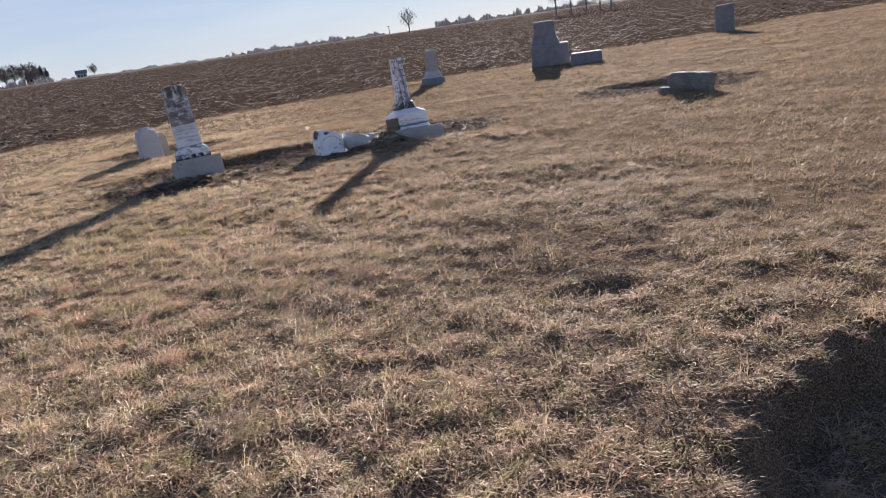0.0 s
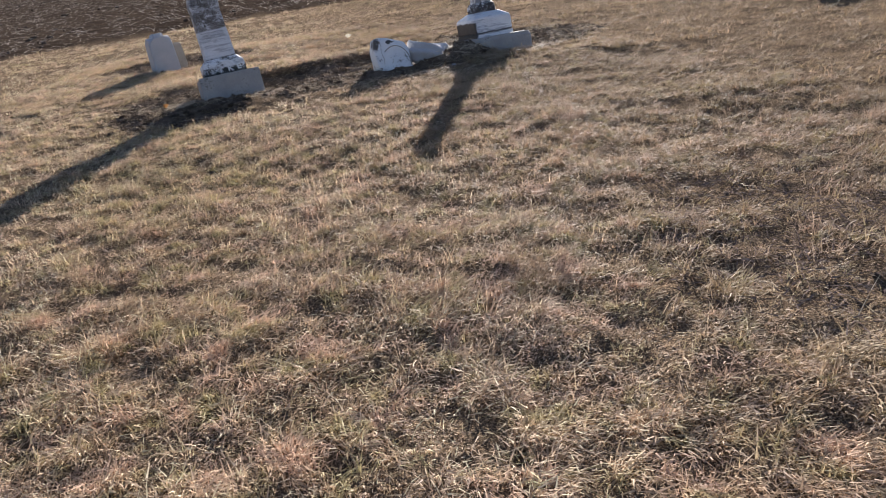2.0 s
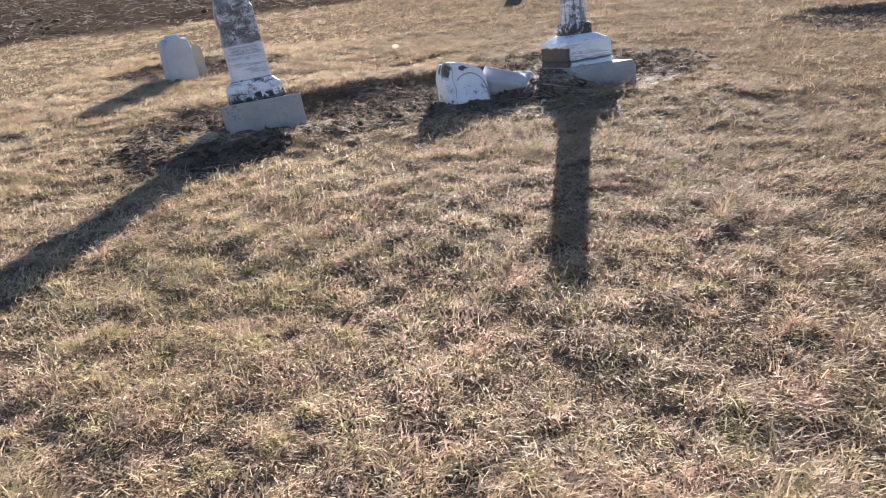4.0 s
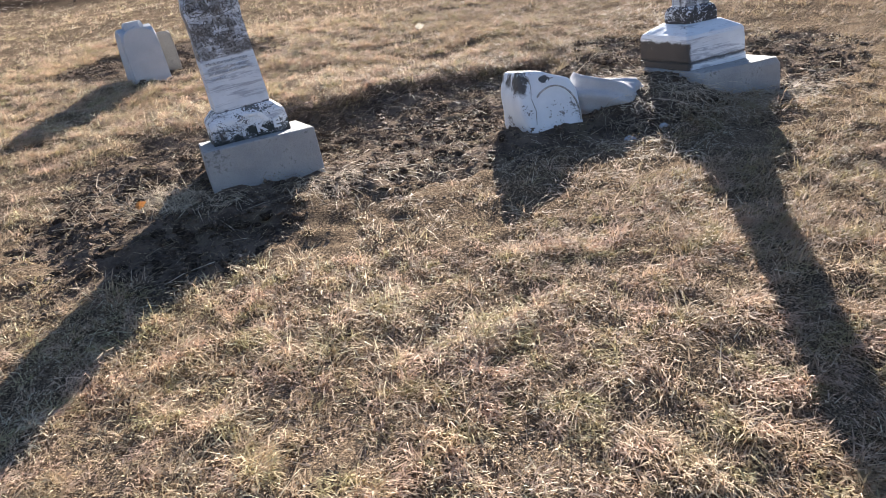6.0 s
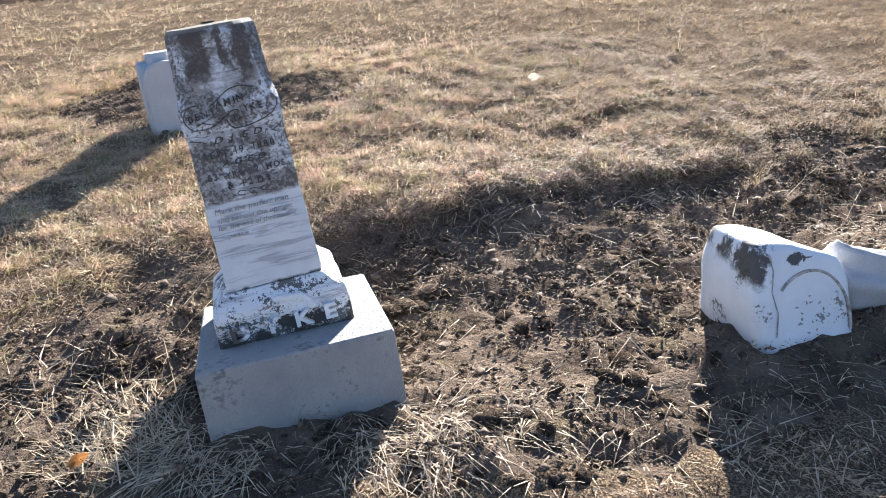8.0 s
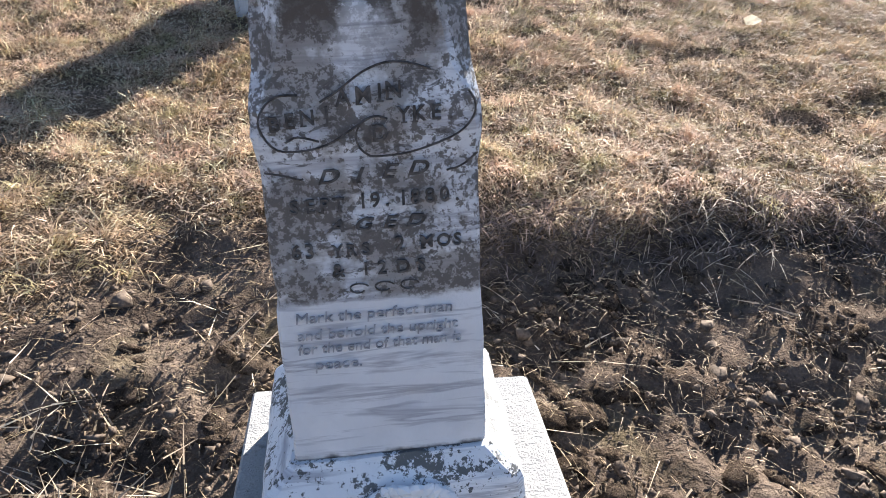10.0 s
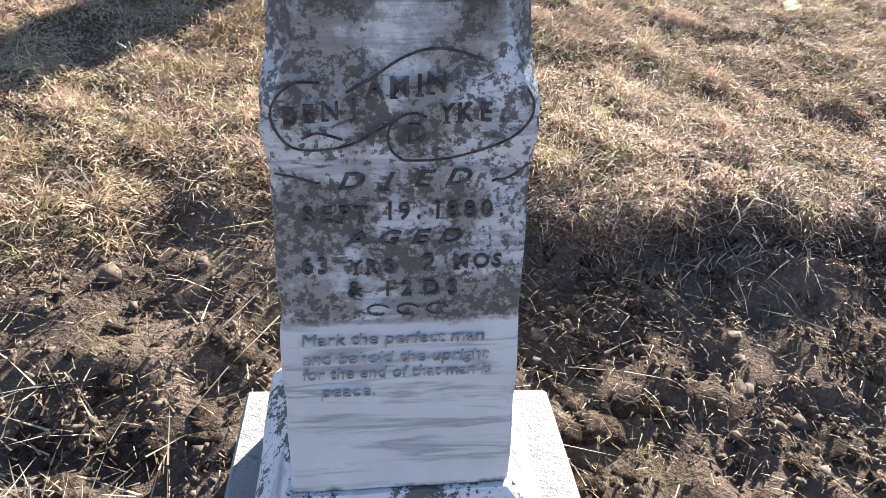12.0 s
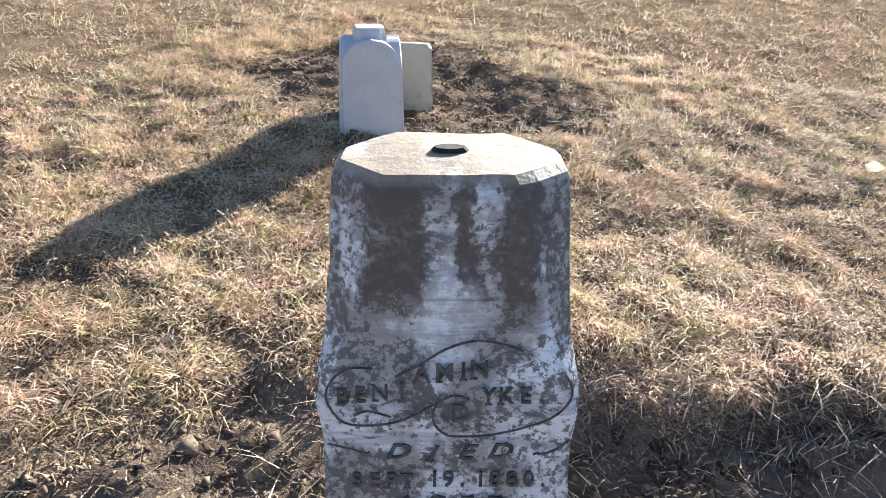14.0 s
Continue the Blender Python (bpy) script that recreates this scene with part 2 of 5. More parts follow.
        run = k.ramp(k.noise(1.0, 4, 0.6, k.scaled(16.0, 16.0, 1.6)), (0.52, 0.0), (0.57, 0.85))
        c = k.mix(k.math("MAXIMUM", k.math("MULTIPLY", lich, 0.97), k.math("MULTIPLY", run, 0.75)), c, (0.055, 0.045, 0.042))
    elif kind == "neck":
        lich = k.ramp(k.math("ADD", k.math("MULTIPLY", spots, 0.5), k.math("MULTIPLY", patch, 0.55)), (0.475, 0.0), (0.495, 1.0))
        c = k.mix(k.math("MULTIPLY", lich, 0.97), c, (0.04, 0.035, 0.033))
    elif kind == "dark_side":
        # the west face turns brown below the sloping shoulder only
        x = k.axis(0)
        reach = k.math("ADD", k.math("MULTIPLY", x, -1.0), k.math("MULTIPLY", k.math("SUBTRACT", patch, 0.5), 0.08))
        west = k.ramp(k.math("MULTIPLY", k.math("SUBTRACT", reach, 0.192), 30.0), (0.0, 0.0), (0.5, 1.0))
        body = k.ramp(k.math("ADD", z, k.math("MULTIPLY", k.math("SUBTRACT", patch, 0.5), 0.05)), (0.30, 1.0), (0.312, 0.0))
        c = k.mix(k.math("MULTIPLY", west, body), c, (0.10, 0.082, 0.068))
        seam = k.ramp(k.math("ADD", z, k.math("MULTIPLY", k.math("SUBTRACT", patch, 0.5), 0.03)), (0.172, 0.0), (0.184, 1.0), (0.192, 1.0), (0.202, 0.0))
        c = k.mix(k.math("MULTIPLY", seam, 0.85), c, (0.06, 0.055, 0.05))
        c = k.mix(k.ramp(k.noise(10.0, 4, 0.7), (0.68, 0.0), (0.70, 0.9)), c, (0.09, 0.075, 0.06))
    elif kind == "fallen":
        lich = k.ramp(k.math("ADD", k.math("MULTIPLY", spots, 0.25), k.math("MULTIPLY", k.noise(6.0, 4, 0.6), 0.75)), (0.58, 0.0), (0.60, 1.0))
        c = k.mix(k.math("MULTIPLY", lich, 0.85), c, (0.16, 0.14, 0.12))
        # a black blotch high on the carved face
        spot = k.math("ADD", k.math("MULTIPLY", k.math("ABSOLUTE", k.math("SUBTRACT", k.axis(0), -0.005)), 15.0), k.math("MULTIPLY", k.math("ABSOLUTE", k.math("SUBTRACT", z, 0.262)), 32.0))
        spot = k.math("ADD", spot, k.math("MULTIPLY", k.math("SUBTRACT", k.noise(40.0, 5, 0.7), 0.5), 2.4))
        c = k.mix(k.ramp(spot, (0.62, 0.95), (0.72, 0.0)), c, (0.06, 0.055, 0.05))
        edge = k.math("ADD", k.math("MULTIPLY", k.axis(0), -1.0), k.math("MULTIPLY", k.math("SUBTRACT", k.noise(14.0, 5, 0.7), 0.5), 0.22))
        west = k.math("MULTIPLY", k.ramp(edge, (0.115, 0.0), (0.135, 1.0)), k.ramp(k.math("ADD", z, k.math("MULTIPLY", patch, 0.1)), (0.24, 0.0), (0.27, 1.0)))
        c = k.mix(k.math("MULTIPLY", west, 0.95), c, (0.07, 0.058, 0.048))
    k.bump(k.math("ADD", k.noise(180.0, 4, 0.7), k.math("MULTIPLY", patch, 1.5)), 0.35, 0.004)
    k.rough(k.math("ADD", 0.5, k.math("MULTIPLY", cloud, 0.3)))
    return k.color(c)


def stone_material(name, a, b, speck=(0.1, 0.1, 0.1), scale=1.0, amount=0.5, rough=0.85, relief=0.5, shine=0.25):
    k = Mat(name, rough, shine)
    n1, n2, n3 = k.noise(4.0 * scale, 5, 0.6), k.noise(28.0 * scale, 5, 0.65), k.noise(150.0 * scale, 3, 0.7)
    c = k.mix(k.ramp(n1, (0.35, 0.0), (0.65, 1.0)), a, b)
    c = k.mix(k.ramp(n3, (0.3, 0.35), (0.7, 0.0)), c, tuple(0.6 * v for v in a))
    c = k.mix(k.ramp(k.math("ADD", k.math("MULTIPLY", n1, 0.5), k.math("MULTIPLY", n2, 0.5)), (0.56, 0.0), (0.63, amount)), c, speck)
    k.bump(k.math("ADD", n3, k.math("MULTIPLY", n2, 2.0)), relief, 0.006)
    return k.color(c)


def plain_material(name, a, b, scale=8.0, rough=0.85):
    k = Mat(name, rough, 0.2)
    n = k.noise(scale, 4, 0.6)
    k.bump(k.noise(scale * 9, 3), 0.3, 0.005)
    return k.color(k.mix(k.ramp(n, (0.35, 0.0), (0.65, 1.0)), a, b))


M_GROUND = ground_material()
M_GRASS = grass_material("dry_grass", (0.19, 0.14, 0.095), (0.88, 0.67, 0.485), 0.36)
M_STRAW = grass_material("straw", (0.32, 0.24, 0.16), (0.72, 0.60, 0.45), 0.3, 0.3)
M_LITTER = grass_material("grass_litter", (0.07, 0.054, 0.038), (0.42, 0.31, 0.19), 0.2, 0.0)
M_MATTED = grass_material("matted_grass", (0.07, 0.053, 0.045), (0.25, 0.19, 0.16), 0.1, 0.0, 1.0, 0.0)
M_STUBBLE = grass_material("crop_residue", (0.10, 0.085, 0.075), (0.64, 0.56, 0.48), 0.2, 0.1)
M_CLOD = plain_material("soil_clod", (0.07, 0.052, 0.039), (0.19, 0.142, 0.106), 30.0, 0.97)
def sod_material():
    """Crumbly earth with bits of root and thatch in it."""
    k = Mat("sod", 1.0, 0.0)
    crumb, grit = k.noise(55.0, 5, 0.7), k.noise(190.0, 4, 0.75)
    c = k.mix(k.ramp(k.noise(9.0, 4, 0.6), (0.35, 0.0), (0.65, 1.0)), (0.085, 0.063, 0.048), (0.185, 0.137, 0.103))
    c = k.mix(k.ramp(crumb, (0.42, 0.75), (0.56, 0.0)), c, (0.045, 0.034, 0.026))
    c = k.mix(k.ramp(grit, (0.56, 0.0), (0.66, 0.7)), c, (0.33, 0.25, 0.16))
    k.bump(k.math("ADD", k.math("MULTIPLY", grit, 0.5), k.math("MULTIPLY", crumb, 1.5)), 1.0, 0.03)
    return k.color(c)


M_SOD = sod_material()
M_FIELD_CLOD = plain_material("field_clod", (0.065, 0.048, 0.04), (0.14, 0.105, 0.08), 6.0, 0.97)
M_DIE = marble_material("weathered_marble_die", "die")
M_PLINTH = marble_material("weathered_marble_plinth", "plinth")
M_COLUMN = marble_material("weathered_marble_column", "column")
M_NECK = marble_material("lichened_marble_neck", "neck")
M_PLINTH2 = marble_material("stained_marble_plinth", "dark_side")
M_FALLEN = marble_material("fallen_marble", "fallen")
M_LIMESTONE = stone_material("limestone_base", (0.36, 0.355, 0.35), (0.47, 0.455, 0.43), (0.17, 0.165, 0.155), 1.6, 0.75, 0.88, 0.8)
M_LIMEPALE = stone_material("pale_marble", (0.46, 0.47, 0.49), (0.56, 0.56, 0.57), (0.38, 0.38, 0.40), 1.0, 0.3)
M_DRAPE = stone_material("carved_grey_marble", (0.47, 0.46, 0.47), (0.58, 0.57, 0.57), (0.30, 0.29, 0.29), 1.0, 0.4)
M_BUFF = stone_material("buff_stone", (0.36, 0.32, 0.27), (0.44, 0.39, 0.32), (0.2, 0.18, 0.16), 1.2, 0.5)
M_GRANITE = stone_material("grey_granite", (0.20, 0.20, 0.215), (0.28, 0.28, 0.29), (0.12, 0.12, 0.12), 1.5, 0.6)
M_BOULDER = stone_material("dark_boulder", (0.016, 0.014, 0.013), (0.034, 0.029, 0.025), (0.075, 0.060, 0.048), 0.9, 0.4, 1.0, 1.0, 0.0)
M_MOSSY = stone_material("weathered_slab", (0.17, 0.165, 0.15), (0.30, 0.29, 0.26), (0.07, 0.065, 0.055), 1.2, 0.8, 0.9, 0.9)
# dark strokes: shade inside the engraved cuts, laid on as colour
M_LETTER_SHADE = plain_material("letter_shade", (0.05, 0.045, 0.042), (0.15, 0.135, 0.125), 90.0)
M_LETTER_SHADE2 = plain_material("letter_shallow", (0.24, 0.24, 0.26), (0.50, 0.50, 0.52), 45.0)
M_HOLE = plain_material("hole_dirt", (0.02, 0.017, 0.014), (0.04, 0.034, 0.028), 60.0)
M_BARK = plain_material("bark", (0.16, 0.14, 0.125), (0.24, 0.215, 0.195), 4.0)
# far woods: twigs lightened, with distance haze put into the colour
M_TWIG_HAZY = plain_material("twigs", (0.30, 0.28, 0.27), (0.38, 0.36, 0.35), 0.5)
M_TWIG_NEAR = plain_material("grove_twigs", (0.10, 0.085, 0.075), (0.17, 0.145, 0.13), 0.5)
M_CARVED = plain_material("carved_line", (0.22, 0.19, 0.16), (0.60, 0.56, 0.52), 45.0)
M_EVERGREEN = plain_material("evergreen", (0.035, 0.045, 0.03), (0.06, 0.07, 0.045), 0.5)
M_SIDING = plain_material("white_siding", (0.6, 0.62, 0.65), (0.72, 0.72, 0.74), 1.0)
M_BARNWALL = plain_material("barn_wall", (0.20, 0.12, 0.10), (0.26, 0.17, 0.14), 1.0)
M_ROOF = plain_material("grey_roof", (0.16, 0.17, 0.19), (0.23, 0.24, 0.26), 1.0)
M_METAL = plain_material("mast_metal", (0.3, 0.3, 0.31), (0.4, 0.4, 0.41), 1.0, 0.5)
M_LEAF2 = plain_material("orange_leaf", (0.50, 0.30, 0.14), (0.62, 0.40, 0.20), 40.0)
M_LEAF = plain_material("pale_leaf", (0.55, 0.52, 0.45), (0.68, 0.65, 0.58), 40.0)


# ---- building helpers ----
def part(name, bm, material, parent=None, label="", smooth=False):
    me = bpy.data.meshes.new(name)
    bm.normal_update()
    bm.to_mesh(me)
    bm.free()
    me.materials.append(material)
    if smooth:
        for p in me.polygons:
            p.use_smooth = True
    ob = new(name, me)
    if parent is not None:
        ob.parent = parent
    if label:
        tagged(ob, label)
    return ob


def thing(name, m, label, category, group="", kind=""):
    ob = new(name)
    ob.empty_display_size = 0.1
    ob.matrix_world = m
    return tagged(ob, label, category, group, kind)


def mesh_from(name, verts, faces, material, tone=None):
    """A mesh object out of numpy arrays: verts (n,3), faces (m,3) or (m,4)."""
    me = bpy.data.meshes.new(name)
    nv, (nf, k) = len(verts), faces.shape
    me.vertices.add(nv)
    me.vertices.foreach_set("co", np.ascontiguousarray(verts, dtype=np.float32).ravel())
    me.loops.add(nf * k)
    me.loops.foreach_set("vertex_index", np.ascontiguousarray(faces, dtype=np.int32).ravel())
    me.polygons.add(nf)
    me.polygons.foreach_set("loop_start", np.arange(0, nf * k, k, dtype=np.int32))
    me.polygons.foreach_set("loop_total", np.full(nf, k, dtype=np.int32))
    me.update(calc_edges=True)
    if tone is not None:
        me.attributes.new("tone", "FLOAT", "POINT").data.foreach_set("value", np.ascontiguousarray(tone, dtype=np.float32))
    me.materials.append(material)
    return new(name, me)


def lattice(ix, iy, seed):
    h = (ix.astype(np.int64) * 374761393 + iy.astype(np.int64) * 668265263 + seed * 974711) & 0x7FFFFFFF
    h = ((h ^ (h >> 13)) * 1274126177) & 0x7FFFFFFF
    return ((h ^ (h >> 16)) & 0xFFFF) / 65535.0


def vnoise(x, y, seed=0):
    ix, iy = np.floor(x), np.floor(y)
    fx, fy = x - ix, y - iy
    fx, fy = fx * fx * (3 - 2 * fx), fy * fy * (3 - 2 * fy)
    a, b = lattice(ix, iy, seed), lattice(ix + 1, iy, seed)
    c, d = lattice(ix, iy + 1, seed), lattice(ix + 1, iy + 1, seed)
    return (a * (1 - fx) + b * fx) * (1 - fy) + (c * (1 - fx) + d * fx) * fy - 0.5


def step(v, a, b):
    t = np.clip((v - a) / (b - a), 0, 1)
    return t * t * (3 - 2 * t)


def blob(x, y, cx, cy, rx, ry, turn=0.0, soft=0.35):
    """1 inside an ellipse, 0 outside, with a ragged soft rim."""
    a = radians(turn)
    dx, dy = x - cx, y - cy
    u, v = (dx * math.cos(a) + dy * math.sin(a)) / rx, (-dx * math.sin(a) + dy * math.cos(a)) / ry
    d = np.sqrt(u * u + v * v) + 0.35 * vnoise(x * 3.1, y * 3.1, 5) + 0.25 * vnoise(x * 7.3, y * 7.3, 6)
    return 1 - step(d, 1 - soft, 1 + soft)


def strip_at(x, y, brink, front):
    """The opened strip between the two monuments: 1 on its floor, with a steep bank along its north edge."""
    rim = 9.60 + 0.475 * (x + 3.4) + 0.16 * vnoise(x * 3.3, y * 1.1, 51) + 0.08 * vnoise(x * 9.0, y * 3.0, 52)
    return step(rim - y, 0.0, brink) * step(y - 8.25 - 0.25 * (x + 1.9) + 0.3 * vnoise(x * 3.1, y * 3.1, 53), 0.0, front) * step(x, -3.65, -3.3) * (1 - step(x, -1.55, -1.2))


def soil_at(x, y):
    """Where turf is missing: 1 bare earth, 0 grass."""
    s = np.maximum(blob(x, y, -1.95, 9.02, 1.9, 0.86, 20, 0.14), step(strip_at(x, y, 0.2, 0.10), 0.25, 0.6))
    for args in ((-3.55, 8.1, 0.68, 1.0, 10, 0.16), (-3.25, 7.55, 0.5, 0.26, 25, 0.25), (-0.5, 9.85, 1.1, 0.9, 20, 0.2), (-4.98, 11.65, 1.0, 0.82, 8, 0.2), (-3.72, 8.85, 0.46, 0.52, 20, 0.25),
                 (3.5, 11.5, 1.35, 0.9, -20, 0.25), (9.95, 20.3, 0.85, 0.25, -30, 0.3), 
                 (-5.66, 7.42, 0.42, 0.5, -20, 0.3), (-7.35, 7.0, 0.6, 0.3, 0, 0.3), (1.6, 20.3, 0.9, 0.25, 0, 0.4), (-1.3, 19.4, 0.5, 0.25, 0, 0.4)):
        s = np.maximum(s, blob(x, y, *args))
    s = np.maximum(s, blob(x, y, 1.8, 1.42, 0.6, 0.36, 35, 0.3))
    return np.maximum(s, 0.5 * blob(x, y, 0.84, 2.99, 0.15, 0.09, 10, 0.4))


def worn_at(x, y):
    """Where the turf is thin and matted."""
    w = blob(x, y, 0.68, 3.6, 0.62, 0.62, 0, 0.45)
    for args in ((0.35, 4.3, 0.5, 0.3, 20, 0.5), (-2.3, 7.8, 1.6, 0.35, 15, 0.5), (0.55, 2.35, 0.25, 0.15, 0, 0.5), (1.0, 1.75, 0.3, 0.25, 0, 0.6), (-0.4, 2.2, 0.25, 0.15, 0, 0.5)):
        w = np.maximum(w, blob(x, y, *args))
    return w


def field_at(x, y):
    return step(y - 21.2 - 0.52 * x + 1.3 * vnoise(x * 0.6, y * 0.6, 9), -0.25, 0.25)


def land_at(x, y, fine=True):
    """Height of the ground."""
    r = np.sqrt(x * x + y * y)
    z = 0.0 * x
    soil, field = soil_at(x, y), field_at(x, y)
    # the opened strip between the two monuments lies lower, with a bank behind
    z = z - 0.06 * strip_at(x, y, 0.14, 0.9)
    z = z - 0.03 * soil + 0.055 * blob(x, y, -1.66, 8.72, 0.36, 0.2, 20, 0.5) + 0.055 * blob(x, y, -3.05, 8.05, 0.5, 0.35, 20, 0.6) + 0.13 * blob(x, y, -0.88, 9.12, 0.38, 0.42, 20, 0.5)
    z = z - 0.08 * blob(x, y, 3.3, 12.0, 0.9, 0.4, -20, 0.3) - 0.10 * blob(x, y, 9.95, 20.3, 0.8, 0.25, -30, 0.3)
    # sunk plot beside the start of the way, and a small hollow
    z = z - 0.20 * blob(x, y, 1.72, 1.42, 0.95, 0.56, 35, 0.14) - 0.045 * blob(x, y, 0.84, 2.99, 0.2, 0.12, 10, 0.3)
    z = z + step(r, 40, 320) * (1.25 + 0.0035 * r)
    if fine:
        near = 1 - step(r, 30, 60)
        lane = 1 - step(np.abs(x - 0.2 + 0.31 * y), 2.8, 4.2)
        z = z + near * (1 - field) * (0.04 * vnoise(x * 1.3, y * 1.3, 1)) + near * (1 - field) * (0.45 + 0.55 * lane) * (0.012 * vnoise(x * 4.5, y * 4.5, 2) + 0.020 * vnoise(x * 9.0, y * 9.0, 3) + 0.024 * vnoise(x * 17.0, y * 17.0, 4))
        z = z + near * soil * (0.035 * vnoise(x * 5.0, y * 5.0, 7) + 0.05 * (0.25 - np.abs(vnoise(x * 7.0, y * 7.0, 8))) + 0.04 * vnoise(x * 14.0, y * 14.0, 13))
        z = z + field * (1 - step(r, 60, 160)) * (0.16 * vnoise(x * 1.4, y * 1.4, 11) + 0.10 * vnoise(x * 3.7, y * 3.7, 12))
    return z


def ground_z(x, y):
    return float(land_at(np.array([float(x)]), np.array([float(y)]))[0])


# ---- ground: one sheet to the horizon ----
def axis_steps(a, b, dense, out, grow):
    mid = list(np.arange(a, b, dense))
    left, right, d = [], [], dense
    x = a
    while x > -out:
        d *= grow
        x -= d
        left.append(x)
    d, x = dense, mid[-1]
    while x < out:
        d *= grow
        x += d
        right.append(x)
    return np.array(left[::-1] + mid + right)


gx, gy = axis_steps(-5.2, 2.3, 0.041, 2600, 1.085), axis_steps(1.0, 12.2, 0.041, 2600, 1.085)
GX, GY = np.meshgrid(gx, gy)
px, py = GX.ravel(), GY.ravel()
gv = np.stack([px, py, land_at(px, py)], 1)
nx, ny = len(gx), len(gy)
gi = (np.arange(ny - 1)[:, None] * nx + np.arange(nx - 1)[None, :]).ravel()
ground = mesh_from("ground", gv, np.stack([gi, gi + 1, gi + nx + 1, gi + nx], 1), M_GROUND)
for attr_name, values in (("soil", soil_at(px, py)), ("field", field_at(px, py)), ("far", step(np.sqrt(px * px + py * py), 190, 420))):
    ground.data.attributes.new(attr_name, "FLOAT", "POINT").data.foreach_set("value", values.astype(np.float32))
ground.data.polygons.foreach_set("use_smooth", np.ones(len(ground.data.polygons), dtype=bool))
tagged(ground, "dormant tan lawn with bare dark earth patches, ploughed field behind", "ground", kind="structure")


# ---- grass, straw and clods ----
rng = np.random.default_rng(7)


def blades(name, base, heading, lean, length, width, tone, material, curl=0.5):
    """Bent blades: a foot of two points, a knee and a tip each."""
    n = len(base)
    d = np.stack([np.cos(heading), np.sin(heading)], 1)
    side = np.stack([-d[:, 1], d[:, 0], rng.uniform(-0.5, 0.5, n)], 1) * (width * 0.5)[:, None]
    up1, up2 = np.cos(lean) * length * 0.55, np.cos(np.minimum(lean + curl, 1.75)) * length * 0.45
    out1, out2 = np.sin(lean) * length * 0.55, np.sin(np.minimum(lean + curl, 1.75)) * length * 0.45
    mid = base + np.concatenate([d * out1[:, None], up1[:, None]], 1)
    tip = mid + np.concatenate([d * out2[:, None], up2[:, None]], 1)
    v = np.stack([base - side, base + side, mid, mid - side * 0.7, mid + side * 0.7, tip], 1).reshape(-1, 3)
    k = np.arange(n)[:, None] * 6
    f = np.stack([k + 0, k + 1, k + 2, k + 3, k + 4, k + 5], 2).reshape(-1, 3)
    return mesh_from(name, v, f, material, np.repeat(tone, 6))


def under_stone(x, y):
    """Footprints that grass does not grow through."""
    hit = np.zeros(len(x), bool)
    for cx, cy, hw, hd, turn in FOOTPRINTS:
        a = radians(turn)
        u, v = (x - cx) * math.cos(a) + (y - cy) * math.sin(a), -(x - cx) * math.sin(a) + (y - cy) * math.cos(a)
        hit |= (np.abs(u) < hw) & (np.abs(v) < hd)
    return hit


FOOTPRINTS = [(-3.17, 8.43, 0.30, 0.30, 24.6), (-0.49, 9.30, 0.31, 0.30, 26), (-1.62, 8.86, 0.21, 0.2, 13), (-1.2, 9.0, 0.2, 0.12, 8), (-4.89, 11.0, 0.17, 0.17, 34),
              (-6.62, 7.12, 0.6, 0.42, 5), (3.5, 10.35, 0.4, 0.2, -10), (2.65, 20.1, 0.6, 0.4, 0), (-0.65, 19.1, 0.26, 0.26, 0), (8.7, 24.5, 0.4, 0.2, 0)]


def scatter(n, x0, x1, y0, y1, keep):
    x, y = rng.uniform(x0, x1, n), rng.uniform(y0, y1, n)
    ok = rng.uniform(0, 1, n) < keep(x, y)
    return x[ok], y[ok]


def turf(name, count, box, per, reach, len_a, len_b, width, keep, pale=1.0):
    """Tufts of dry blades that lean mostly one way."""
    tx, ty = scatter(count, *box, keep)
    size = 0.55 + 0.75 * rng.uniform(0, 1, len(tx)) ** 1.5
    mood = np.clip(0.5 + 0.6 * vnoise(tx * 2.2, ty * 2.2, 21) + 0.5 * vnoise(tx * 6.5, ty * 6.5, 22) + 0.36 * rng.normal(0, 1, len(tx)), 0, 1)
    x, y = np.repeat(tx, per), np.repeat(ty, per)
    n = len(x)
    ang, rad = rng.uniform(0, 2 * math.pi, n), reach * np.sqrt(rng.uniform(0, 1, n))
    s = np.repeat(size, per)
    x, y = x + np.cos(ang) * rad * s, y + np.sin(ang) * rad * s
    ok = ~under_stone(x, y)
    x, y, ang, s, m = x[ok], y[ok], ang[ok], s[ok], np.repeat(mood, per)[ok]
    n = len(x)
    wind = -0.5 + 2.2 * vnoise(x * 0.8, y * 0.8, 30)
    pull = rng.uniform(0, 1, n) < 0.5
    heading = np.where(pull, wind + rng.normal(0, 0.7, n), ang + rng.normal(0, 0.6, n))
    lean = np.clip(rng.normal(1.0, 0.34, n), 0.1, 1.6)
    length = rng.uniform(len_a, len_b, n) * s * (1.05 + 1.2 * vnoise(x * 7.0, y * 7.0, 42))
    z = land_at(x, y) - 0.004
    tone = np.clip(0.12 + 0.5 * m + rng.normal(0, 0.33, n), 0, 1) * pale
    # browner sward to the east; sunlit paleness to the west put into the tone
    across = x - 0.2 + 0.31 * y
    tone = np.clip(tone * (1.2 - 0.66 * step(across, -1.8, 3.2)), 0, 1)
    return blades(name, np.stack([x, y, z], 1), heading, lean, length, width * rng.uniform(0.6, 1.4, n), tone, M_GRASS)


